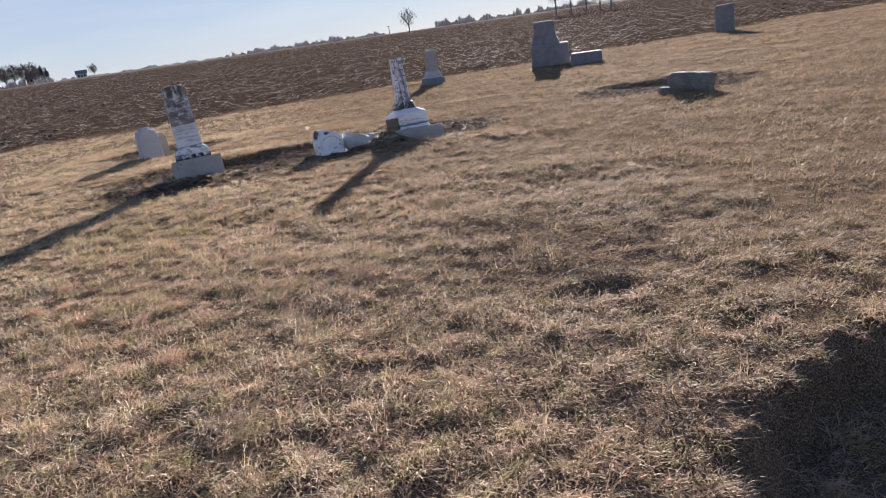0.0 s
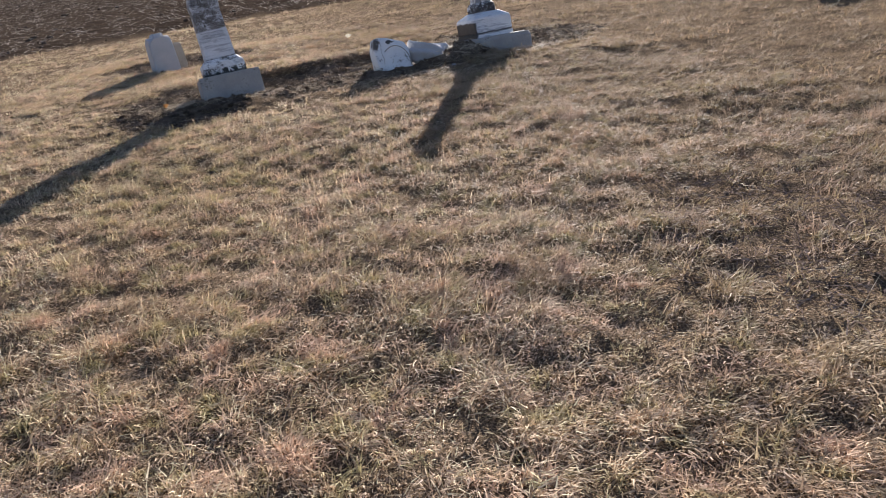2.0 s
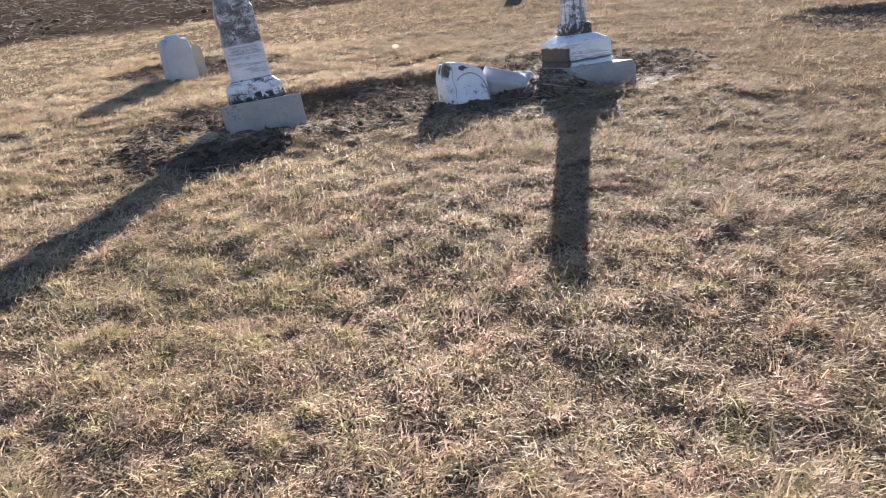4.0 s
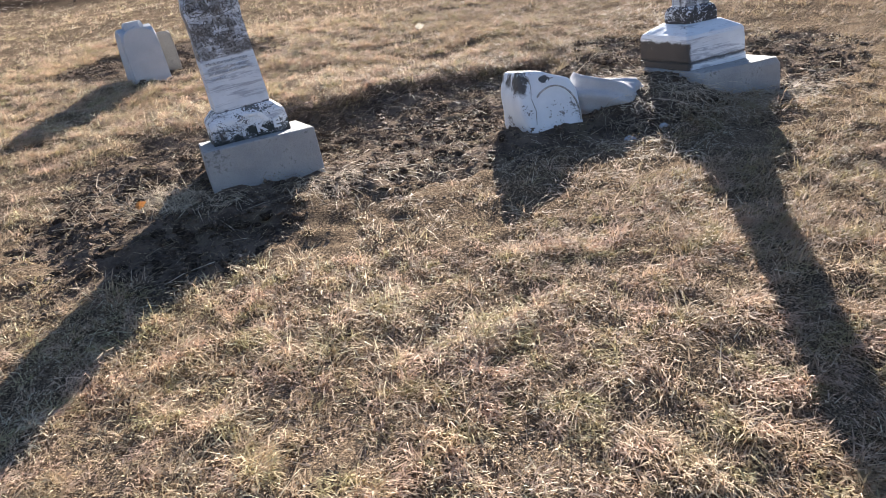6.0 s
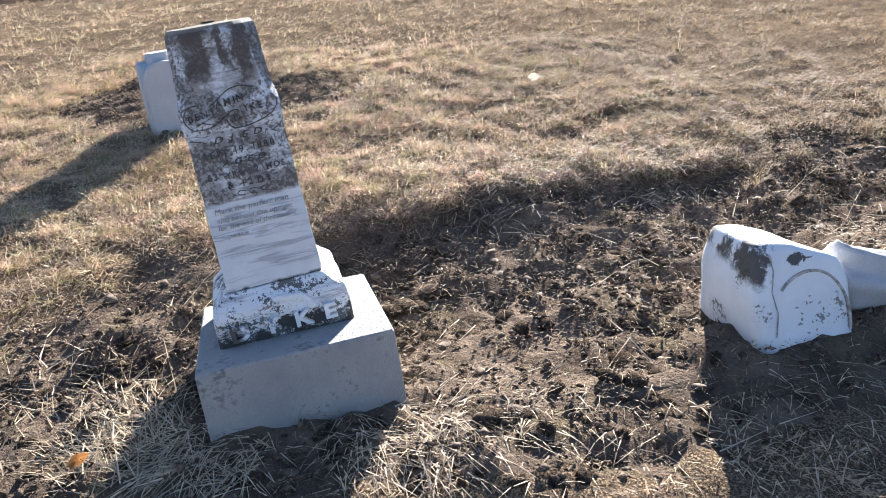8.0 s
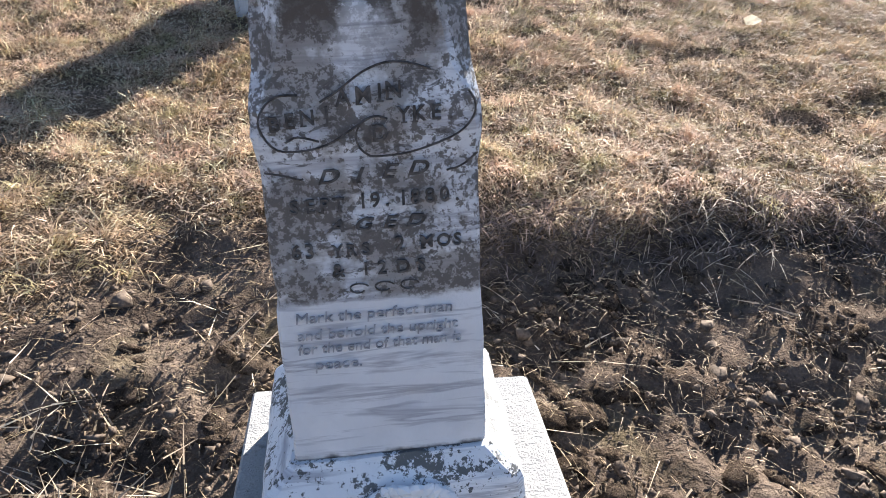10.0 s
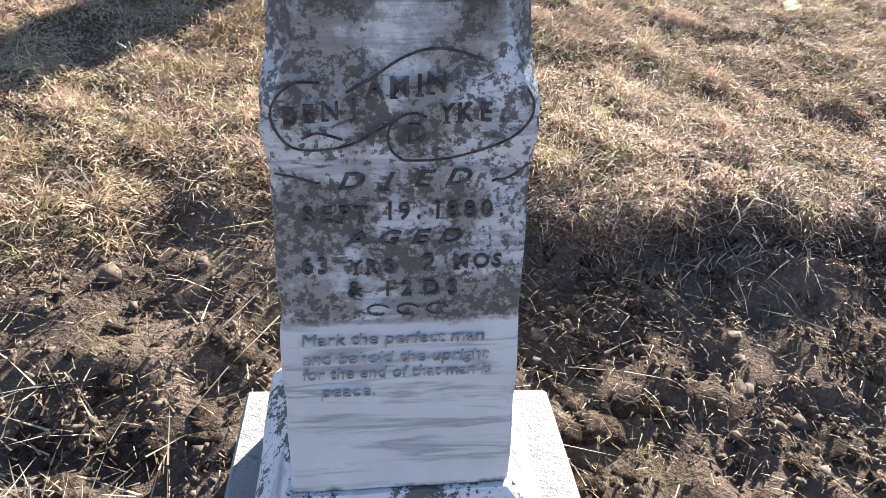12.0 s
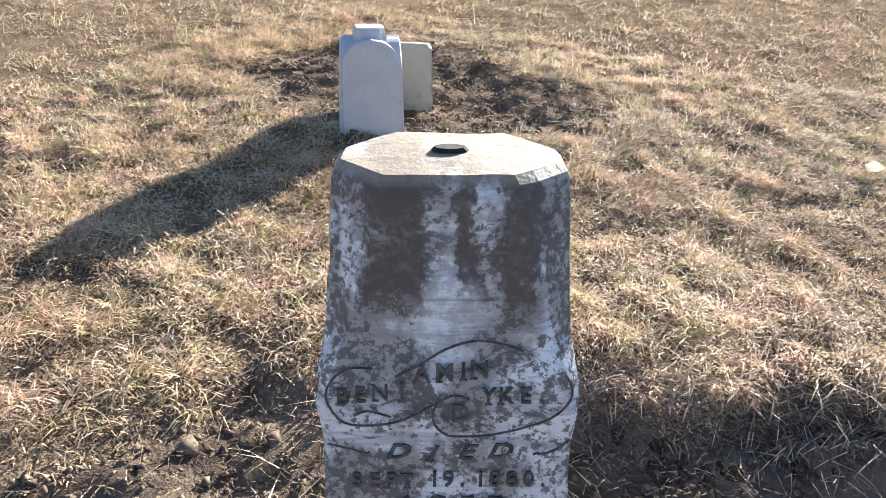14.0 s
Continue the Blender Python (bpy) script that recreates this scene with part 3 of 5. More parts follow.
def lawn(x, y):
    d = soil_at(x, y)
    return np.where(field_at(x, y) > 0.4, 0.0, np.clip(1.0 - 1.3 * d, 0.0, 1) * (1 - 0.8 * worn_at(x, y)) * np.clip(0.95 + 0.6 * vnoise(x * 2.6, y * 2.6, 40), 0.6, 1) * np.clip(0.85 + 1.5 * vnoise(x * 8.5, y * 8.5, 41), 0.2, 1))


def close_by(x, y):
    """The stretch of lawn on either side of the way walked."""
    return np.abs(x - 0.2 + 0.31 * y) < 3.3


grass_near = tagged(turf("grass", 44000, (-7.4, 3.5, 0.5, 12.6), 34, 0.055, 0.03, 0.082, 0.0058, lambda x, y: lawn(x, y) * close_by(x, y)), "short dormant tan grass in matted tufts", "grass", kind="stuff")


def outer_lawn(x, y):
    """Lawn beside and beyond the way, thinning with distance and stopping where no view reaches."""
    seen = (x < 1.4 + 0.62 * y) & (x > -2.0 - 0.9 * y)
    return lawn(x, y) * seen * np.clip(13.0 / np.maximum(np.hypot(x, y), 1), 0.3, 1) * ~(close_by(x, y) & (y > 0.5) & (y < 12.6))


grass_far = tagged(turf("grass", 170000, (-17, 17, 0.0, 29), 10, 0.07, 0.04, 0.10, 0.0085, outer_lawn, 1.0), "dormant tan grass reaching to the field edge", "grass", kind="stuff")


def strands(count):
    """Longer pale blades lying over the mat."""
    x, y = scatter(count, -7.4, 3.5, 0.5, 12.6, lambda x, y: lawn(x, y) * close_by(x, y))
    ok_ = ~under_stone(x, y)
    x, y = x[ok_], y[ok_]
    n = len(x)
    ob = blades("grass_strands", np.stack([x, y, land_at(x, y) + rng.uniform(0.005, 0.035, n)], 1), rng.uniform(0, 6.28, n), rng.uniform(1.1, 1.6, n), rng.uniform(0.05, 0.14, n), rng.uniform(0.003, 0.0055, n), np.clip(rng.normal(0.65, 0.22, n), 0, 1), M_GRASS, 0.3)
    return tagged(ob, "long bleached grass blades lying over the lawn", "grass", kind="stuff")


strands(14000)
tagged(turf("grass", 13000, (-6.6, -0.6, 9.3, 13.2), 30, 0.05, 0.03, 0.08, 0.0058, lambda x, y: lawn(x, y) * (x < -0.2 * (y - 9.3) - 0.9)), "thick tan tufts of dormant grass behind the monuments", "grass", kind="stuff")
# a denser inner sward along the way walked
tagged(turf("grass", 15000, (-3.6, 2.2, 0.9, 7.4), 30, 0.045, 0.03, 0.075, 0.0052, lambda x, y: lawn(x, y) * (np.abs(x - 0.2 + 0.31 * y) < 1.7)), "dense clumps of tan and greenish dormant grass", "grass", kind="stuff")


def matted(count):
    """Grey flattened stalks where the turf is worn."""
    x, y = scatter(count, -3.5, 1.8, 1.4, 6.5, lambda x, y: worn_at(x, y) * (soil_at(x, y) < 0.5))
    n = len(x)
    ob = blades("matted_grass", np.stack([x, y, land_at(x, y) + rng.uniform(0.002, 0.03, n)], 1), rng.uniform(0, 6.28, n), rng.uniform(1.2, 1.6, n), rng.uniform(0.03, 0.10, n), rng.uniform(0.004, 0.008, n), np.clip(rng.normal(0.5, 0.25, n), 0, 1), M_MATTED, 0.25)
    return tagged(ob, "grey matted stalks on worn turf", "grass", kind="stuff")


matted(36000)


def earthy(x, y):
    return np.where(field_at(x, y) > 0.4, 0.0, np.clip(np.maximum(soil_at(x, y) * 2.6, 0.12 * worn_at(x, y)), 0, 1))


def clods(name, x, y, z, size, material, flat=0.5, coarse=False, fine=False):
    """Small uneven lumps: pushed-about octahedra, icosahedra where coarse, or rounder lumps where fine."""
    n = len(x)
    if fine:
        ball = bmesh.new()
        bmesh.ops.create_icosphere(ball, subdivisions=2, radius=1.0)
        corner = np.array([v.co[:] for v in ball.verts])
        tri = np.array([[v.index for v in f.verts] for f in ball.faces])
        ball.free()
    elif coarse:
        g = (1 + 5 ** 0.5) / 2
        corner = np.array([(-1, g, 0), (1, g, 0), (-1, -g, 0), (1, -g, 0), (0, -1, g), (0, 1, g), (0, -1, -g), (0, 1, -g), (g, 0, -1), (g, 0, 1), (-g, 0, -1), (-g, 0, 1)]) / 1.9
        tri = np.array([(0, 11, 5), (0, 5, 1), (0, 1, 7), (0, 7, 10), (0, 10, 11), (1, 5, 9), (5, 11, 4), (11, 10, 2), (10, 7, 6), (7, 1, 8), (3, 9, 4), (3, 4, 2), (3, 2, 6), (3, 6, 8), (3, 8, 9), (4, 9, 5), (2, 4, 11), (6, 2, 10), (8, 6, 7), (9, 8, 1)])
    else:
        corner = np.array([(1, 0, 0), (0, 1, 0), (-1, 0, 0), (0, -1, 0), (0, 0, 1), (0, 0, -1)], float)
        tri = np.array([(0, 1, 4), (1, 2, 4), (2, 3, 4), (3, 0, 4), (1, 0, 5), (2, 1, 5), (3, 2, 5), (0, 3, 5)])
    m = len(corner)
    rough_ = 0.16 if fine else 0.35
    v = (corner[None] + rng.uniform(-rough_, rough_, (n, m, 3))) * (rng.uniform(0.82, 1.12, (n, m, 1)) if fine else rng.uniform(0.6, 1.25, (n, m, 1))) * rng.uniform(0.4, 1.5, (n, 1, 3)) * size[:, None, None]
    v[:, :, 2] *= flat
    a = rng.uniform(0, 6.28, n)
    c, s = np.cos(a)[:, None], np.sin(a)[:, None]
    vx, vy = v[:, :, 0] * c - v[:, :, 1] * s, v[:, :, 0] * s + v[:, :, 1] * c
    v = np.stack([vx + x[:, None], vy + y[:, None], v[:, :, 2] + z[:, None]], 2).reshape(-1, 3)
    return mesh_from(name, v, (np.arange(n)[:, None, None] * m + tri[None]).reshape(-1, 3), material)


def bare(x, y):
    return np.where(earthy(x, y) > 0.6, 1.0, 0.0) * ~under_stone(x, y)


def heaps(count, per):
    """Crumbs heaped into low hummocks of broken sod."""
    hx, hy = scatter(count, -6.0, 4.6, 0.8, 13.0, bare)
    size = 0.025 + 0.05 * rng.uniform(0, 1, len(hx)) ** 1.6
    x, y, s = np.repeat(hx, per), np.repeat(hy, per), np.repeat(size, per)
    a, q = rng.uniform(0, 6.28, len(x)), np.sqrt(rng.uniform(0, 1, len(x)))
    z = land_at(x, y) + s * 0.62 * (1 - q * q) - 0.004
    return x + np.cos(a) * q * s, y + np.sin(a) * q * s * 0.8, z


cx, cy = scatter(110000, -6.5, 5.0, 0.5, 13.5, earthy)
crumbs = clods("soil_crumbs", cx, cy, land_at(cx, cy) - 0.001, 0.003 + 0.012 * rng.uniform(0, 1, len(cx)) ** 2.5, M_CLOD, 0.8)
tagged(crumbs, "dark crumbled earth on the bare patches", "soil", kind="stuff")
cx, cy, cz = heaps(9000, 14)
lumps = clods("broken_sod", cx, cy, cz, 0.003 + 0.011 * rng.uniform(0, 1, len(cx)) ** 2, M_CLOD, 0.9)
tagged(lumps, "dark hummocks of broken sod on the bare earth", "soil", kind="stuff")
cx, cy = scatter(26000, -6.5, 5.0, 0.5, 13.5, lambda x, y: bare(x, y) * np.clip(0.45 + 1.6 * vnoise(x * 2.4, y * 2.4, 44), 0.05, 1))
big_clods = clods("soil_clods", cx, cy, land_at(cx, cy) + 0.002, 0.007 + 0.019 * rng.uniform(0, 1, len(cx)) ** 2.2, M_CLOD, 0.6, True)
cx, cy = scatter(9000, -4.7, 1.2, 7.2, 11.2, lambda x, y: bare(x, y) * np.clip(0.35 + 1.7 * vnoise(x * 2.0, y * 2.0, 47), 0.03, 1))
sod = clods("sod_lumps", cx, cy, land_at(cx, cy) - 0.006, 0.016 + 0.028 * rng.uniform(0, 1, len(cx)) ** 1.6, M_SOD, 0.5, fine=True)
sod.data.polygons.foreach_set("use_smooth", np.ones(len(sod.data.polygons), dtype=bool))
tagged(sod, "lumpy brown sods turned over between the monuments", "soil", kind="stuff")
tagged(big_clods, "brown clods of turned earth on the bare patches", "soil", kind="stuff")


def stems(name, x, y, length, width, lift, material, label, category):
    n = len(x)
    z = land_at(x, y) + rng.uniform(0.0, lift, n)
    ob = blades(name, np.stack([x, y, z], 1), rng.uniform(0, 6.28, n), rng.uniform(1.15, 1.55, n), length, width, np.clip(rng.normal(0.55, 0.25, n), 0, 1), material, 0.15)
    return tagged(ob, label, category, kind="stuff")


def strewn(count):
    x, y = scatter(count, -6.5, 5.0, 0.5, 13.5, earthy)
    ok_ = ~under_stone(x, y)
    return x[ok_], y[ok_]


sx, sy = strewn(3200)
stems("straw", sx, sy, 0.06 + 0.30 * rng.uniform(0, 1, len(sx)) ** 2, rng.uniform(0.003, 0.0075, len(sx)), 0.02, M_STRAW, "loose pale dry stems lying on bare earth", "straw")
sx, sy = strewn(240000)
stems("grass_litter", sx, sy, rng.uniform(0.012, 0.06, len(sx)), rng.uniform(0.002, 0.0045, len(sx)), 0.04, M_LITTER, "brown chopped grass litter over bare earth", "litter")


def straw_tufts(spots, seed, material=M_STRAW, label="long pale dead grass fallen round the stone bases"):
    """Long pale dead grass fallen outwards in clumps."""
    r = np.random.default_rng(seed)
    xs, ys, hs, ls = [], [], [], []
    for cx_, cy_, rad, n, length, toward in spots:
        n = int(n * 1.7)
        a = r.uniform(0, 6.28, n)
        d = rad * np.sqrt(r.uniform(0, 1, n))
        xs.append(cx_ + np.cos(a) * d)
        ys.append(cy_ + np.sin(a) * d)
        hs.append(r.normal(math.radians(toward), 0.75, n))
        ls.append(length * r.uniform(0.4, 1.2, n))
    x, y, head_, ln = (np.concatenate(q) for q in (xs, ys, hs, ls))
    ok_ = ~under_stone(x, y)
    x, y, head_, ln = x[ok_], y[ok_], head_[ok_], ln[ok_]
    n = len(x)
    ob = blades("dead_grass", np.stack([x, y, land_at(x, y) + 0.005], 1), head_, np.clip(r.normal(1.4, 0.14, n), 0.9, 1.6), ln, r.uniform(0.003, 0.006, n), np.clip(r.normal(0.6, 0.25, n), 0, 1), material, 0.45)
    return tagged(ob, label, "grass", kind="stuff")


straw_tufts(((-3.3, 8.02, 0.16, 190, 0.22, -110), (-3.6, 8.05, 0.2, 150, 0.22, 150), (-2.78, 8.12, 0.2, 160, 0.18, -60), (-2.55, 8.25, 0.2, 60, 0.16, -20),
             (-0.95, 8.9, 0.28, 260, 0.2, -80), (-0.60, 8.84, 0.25, 300, 0.2, -70), (-0.25, 8.96, 0.25, 260, 0.2, -40), (0.0, 9.15, 0.2, 160, 0.18, -10), (-1.15, 9.2, 0.3, 120, 0.18, 170),
             (-2.2, 8.0, 0.5, 150, 0.12, -80), (-1.5, 8.2, 0.4, 150, 0.12, -90), (-0.95, 8.45, 0.35, 260, 0.14, -70), (-3.5, 9.1, 0.5, 60, 0.14, 160), (-2.75, 10.05, 0.4, 220, 0.16, -110), (-1.9, 10.35, 0.4, 220, 0.16, -110), (-3.95, 8.2, 0.35, 90, 0.2, 140)), 17)
straw_tufts([(-3.35 + 0.2 * i, 9.56 + 0.095 * i, 0.13, 120, 0.13, -100 - 9 * (i % 3)) for i in range(10)], 18, M_MATTED, "grey-brown dead grass hanging over a low bank")


# ---- monuments ----
def loft(rings, caps=True):
    """A closed skin over rings of equally many points."""
    bm = bmesh.new()
    vs = [[bm.verts.new(p) for p in ring] for ring in rings]
    n = len(vs[0])
    for a, b in zip(vs, vs[1:]):
        for i in range(n):
            bm.faces.new((a[i], a[(i + 1) % n], b[(i + 1) % n], b[i]))
    if caps:
        bm.faces.new(vs[0][::-1])
        bm.faces.new(vs[-1])
    return bm


def rect(w, d, z, chamfer=0.0, cx=0.0, cy=0.0, per=1, front_only=False):
    """A ring round a rectangle with cut corners, each side in per pieces."""
    a, b, c = w / 2, d / 2, max(chamfer, 0.002)
    k = 0.004 if front_only else c
    pts = [(-a + c, -b), (a - c, -b), (a, -b + c), (a, b - k), (a - k, b), (-a + k, b), (-a, b - k), (-a, -b + c)]
    out = []
    for i, p in enumerate(pts):
        q = pts[(i + 1) % 8]
        m = per if i % 2 == 0 else max(1, per // 5)
        for j in range(m):
            t = j / m
            out.append((cx + p[0] + (q[0] - p[0]) * t, cy + p[1] + (q[1] - p[1]) * t, z))
    return out


def weather(bm, amp=0.003, freq=9.0, chip=0.0):
    """Worn, slightly uneven skin."""
    for v in bm.verts:
        p = v.co * freq
        n = noise.noise(p) + 0.5 * noise.noise(p * 2.7)
        c = max(0.0, noise.noise(v.co * 21.0 + Vector((3, 7, 1))) - 0.25)
        if chip:
            v.co -= Vector((v.co.x, v.co.y, 0)).normalized() * (chip * c)
        v.co += Vector((noise.noise(p + Vector((9, 0, 0))), noise.noise(p + Vector((0, 9, 0))), 0.4 * n)) * amp
    return bm


def soften(bm, offset, segments=2, angle=25):
    edges = [e for e in bm.edges if len(e.link_faces) == 2 and e.calc_face_angle(0) > radians(angle)]
    bmesh.ops.bevel(bm, geom=edges, offset=offset, segments=segments, profile=0.6, affect="EDGES")
    return bm


def stack(levels, per=14, fine=0.02, front_only=False):
    """Rings between given levels (z, width, depth, chamfer), subdivided in height."""
    rings = []
    for (z0, w0, d0, c0), (z1, w1, d1, c1) in zip(levels, levels[1:]):
        n = max(1, int(math.dist((z0, w0 / 2), (z1, w1 / 2)) / fine))
        for i in range(n):
            t = i / n
            rings.append(rect(w0 + (w1 - w0) * t, d0 + (d1 - d0) * t, z0 + (z1 - z0) * t, c0 + (c1 - c0) * t, per=per, front_only=front_only))
    z, w, d, c = levels[-1]
    rings.append(rect(w, d, z, c, per=per, front_only=front_only))
    # close the top with shrinking rings
    for s in (0.8, 0.45, 0.15):
        rings.append([(x * s, y * s, z + 0.004 * (1 - s)) for x, y, _ in rect(w, d, z, c, per=per, front_only=front_only)])
    return loft(rings)


def words(name, text, size, m, material, parent, depth=0.0012, squeeze=1.0, label="", weight=0.0, width=0.0):
    """Lettering as a thin mesh."""
    cu = bpy.data.curves.new(name, "FONT")
    cu.body, cu.size, cu.extrude, cu.align_x, cu.align_y, cu.resolution_u = text, size, depth, "CENTER", "CENTER", 3
    cu.offset = weight
    tmp = bpy.data.objects.new(name + "_tmp", cu)
    scene.collection.objects.link(tmp)
    bpy.context.view_layer.update()
    me = bpy.data.meshes.new_from_object(tmp.evaluated_get(bpy.context.evaluated_depsgraph_get()))
    bpy.data.objects.remove(tmp)
    bpy.data.curves.remove(cu)
    if width:
        xs = [v.co.x for v in me.vertices]
        squeeze = width / (max(xs) - min(xs))
    me.transform(m @ Matrix.Diagonal((squeeze, 1, 1, 1)))
    me.materials.clear()
    me.materials.append(material)
    ob = new(name, me)
    ob.parent = parent
    if label:
        tagged(ob, label)
    return ob


def tube(points, radius, sides=5, taper=1.0):
    """A bmesh tube along points."""
    bm = bmesh.new()
    rings = []
    n = len(points)
    for i, p in enumerate(points):
        p = Vector(p)
        t = (Vector(points[min(i + 1, n - 1)]) - Vector(points[max(i - 1, 0)])).normalized()
        a = t.cross(Vector((0.31, 0.17, 0.93))).normalized()
        b = t.cross(a)
        r = radius * (1 + (taper - 1) * i / max(1, n - 1))
        rings.append([bm.verts.new(p + (a * math.cos(k * 6.2832 / sides) + b * math.sin(k * 6.2832 / sides)) * r) for k in range(sides)])
    for a, b in zip(rings, rings[1:]):
        for k in range(sides):
            bm.faces.new((a[k], a[(k + 1) % sides], b[(k + 1) % sides], b[k]))
    bm.faces.new(rings[0][::-1])
    bm.faces.new(rings[-1])
    return bm


def merge(target, other):
    me = bpy.data.meshes.new("tmp")
    other.to_mesh(me)
    other.free()
    target.from_mesh(me)
    bpy.data.meshes.remove(me)
    return target


def upper(ob, qx, qy, bh, ux, uy, uz):
    ob.matrix_local = Matrix.Translation((qx, qy, bh)) @ pose(0, 0, 0, ux, uy, uz) @ Matrix.Translation((0, 0, -bh))
    return ob


def inscribed_monument():
    t = thing("gravestone", pose(-3.17, 8.426, -0.024, -11.3, -1.1, 24.65), "leaning white marble gravestone with engraved inscription and dark lichen", "gravestone")
    part("base", soften(stack([(-0.22, 0.59, 0.585, 0.004), (0.226, 0.58, 0.575, 0.004), (0.232, 0.57, 0.565, 0.004)], 10, 0.05), 0.001), M_LIMESTONE, t, "rough-tooled grey limestone base")
    place = (-0.016, 0.032, 0.232, 3.35, -2.2, 0.9)
    up = upper(part("plinth", weather(stack([(0.233, 0.413, 0.346, 0.008), (0.346, 0.410, 0.344, 0.012), (0.362, 0.395, 0.335, 0.014), (0.405, 0.305, 0.280, 0.01)], 16, 0.014), 0.003, 12, 0.012), M_PLINTH, t, "marble plinth blotched with black lichen"), *place)
    # raised wreath and family name on the plinth's front
    face = lambda x, z, y=-0.176: Matrix.Translation((x, y, z)) @ pose(0, 0, 0, 90, 0, 0)
    for ch, lx in (("D", -0.145), ("Y", -0.045), ("K", 0.055), ("E", 0.145)):
        words("raised_letter", ch, 0.066, face(lx * 0.95, 0.288, -0.181), M_FALLEN, up, 0.009, 1.2, weight=0.0022)
    for i in range(15):
        a = math.pi * (0.02 + 0.96 * i / 14)
        leaf = bmesh.new()
        bmesh.ops.create_icosphere(leaf, subdivisions=1, radius=0.016, matrix=Matrix.Translation((0.015 + 0.075 * math.cos(a), -0.174, 0.315 + 0.05 * math.sin(a))) @ pose(0, 0, 0, 0, 30 * i, 0) @ Matrix.Diagonal((1.2, 0.45, 0.7, 1)))
        part("wreath_leaf", weather(leaf, 0.004, 30), M_FALLEN, up)
    die = stack([(0.405, 0.288, 0.262, 0.004), (0.41, 0.291, 0.267, 0.004), (0.78, 0.276, 0.216, 0.004), (0.86, 0.272, 0.203, 0.006), (0.91, 0.284, 0.206, 0.010),
                 (0.94, 0.282, 0.202, 0.014), (0.985, 0.264, 0.186, 0.028), (1.08, 0.256, 0.170, 0.046), (1.140, 0.252, 0.160, 0.053), (1.153, 0.246, 0.152, 0.052), (1.162, 0.230, 0.138, 0.050)], 18, 0.012)
    # the back falls off less steeply than the front
    for v in die.verts:
        if v.co.y > 0:
            v.co.y *= 1 + 0.45 * max(0.0, min(1.0, (v.co.z - 0.6) / 0.55))
    die_ob = upper(part("die", weather(die, 0.0022, 14, 0.010), M_DIE, t, "tapering marble die with chamfered upper corners"), *place)
    hole = bmesh.new()
    bmesh.ops.create_cone(hole, cap_ends=True, segments=12, radius1=0.016, radius2=0.013, depth=0.004, matrix=Matrix.Translation((0, 0.005, 1.1685)) @ Matrix.Diagonal((1.3, 0.8, 1, 1)))
    part("dowel_hole", hole, M_HOLE, die_ob)

    def on_face(x, h):
        """A place on the sloping front, h metres up the die."""
        z = 0.405 + h
        y = -0.1335 + (0.267 - 0.157) / 2 * h / 0.75 + (0.0 if h < 0.45 else -0.0045) - (0.0025 if 0.47 < h < 0.54 else 0.0) - 0.0042
        return Matrix.Translation((x, y, z)) @ pose(0, 0, 0, 90 - 4.2, 0, 0)

    def carve(name, text, size, xs, h, h1=None, squeeze=0.95, lean_=0.0):
        """Single letters from the first place to the last, or at each place given."""
        letters = [c for c in text if c != " "]
        if len(xs) == 2 and len(letters) > 2:
            xs = [xs[0] + (xs[1] - xs[0]) * i / (len(letters) - 1) for i in range(len(letters))]
        for i, (ch, x) in enumerate(zip(letters, xs)):
            hh = h + ((h1 if h1 is not None else h) - h) * i / max(1, len(letters) - 1)
            m = on_face(x, hh) @ Matrix(((1, lean_, 0, 0), (0, 1, 0, 0), (0, 0, 1, 0), (0, 0, 0, 1)))
            words(name, ch, size, m, M_LETTER_SHADE, die_ob, squeeze=squeeze, weight=0.0004)
            if ch in "IYTKMNRP":
                bar = bmesh.new()
                bmesh.ops.create_cube(bar, size=1, matrix=m @ Matrix.Translation(((-0.2 if ch in "KNRPM" else 0) * size * squeeze, -0.345 * size, 0)) @ Matrix.Diagonal((0.3 * size * squeeze, 0.06 * size, 0.0024, 1)))
                part("letter_serif", bar, M_LETTER_SHADE, die_ob)

    carve("inscription_letter", "DIED", 0.026, (-0.052, 0.060), 0.449, 0.455, 1.35, 0.45)
    carve("inscription_letter", "SEPT", 0.026, (-0.100, -0.080, -0.062, -0.044), 0.411, 0.411)
    carve("inscription_letter", "19.1880.", 0.028, (-0.0132, 0.0023, 0.0178, 0.0383, 0.0539, 0.0727, 0.0917, 0.108), 0.4135, 0.415)
    carve("inscription_letter", "AGED", 0.024, (-0.048, 0.054), 0.3815, 0.3825, 1.35, 0.45)
    carve("inscription_letter", "63", 0.029, (-0.1042, -0.0873), 0.3490)
    carve("inscription_letter", "YRS", 0.024, (-0.0513, -0.0336, -0.0144), 0.3465)
    carve("inscription_letter", "2", 0.030, (0.0305,), 0.3500)
    carve("inscription_letter", "MOS", 0.025, (0.0660, 0.0888, 0.1071), 0.3505)
    carve("inscription_letter", "&12DS", 0.027, (-0.0531, -0.0163, 0.0051, 0.0332, 0.0576), 0.3180, 0.3165)
    # a small flourish of three loops below the age
    for k in range(3):
        part("flourish", tube([on_face(-0.028 + 0.034 * k + 0.014 * math.cos(a) * (1 - 0.06 * a), 0.290 + 0.007 * math.sin(a)) @ Vector((0, 0, 0)) for a in np.linspace(0.3, 5.6, 14)], 0.0012, 4), M_LETTER_SHADE, die_ob)
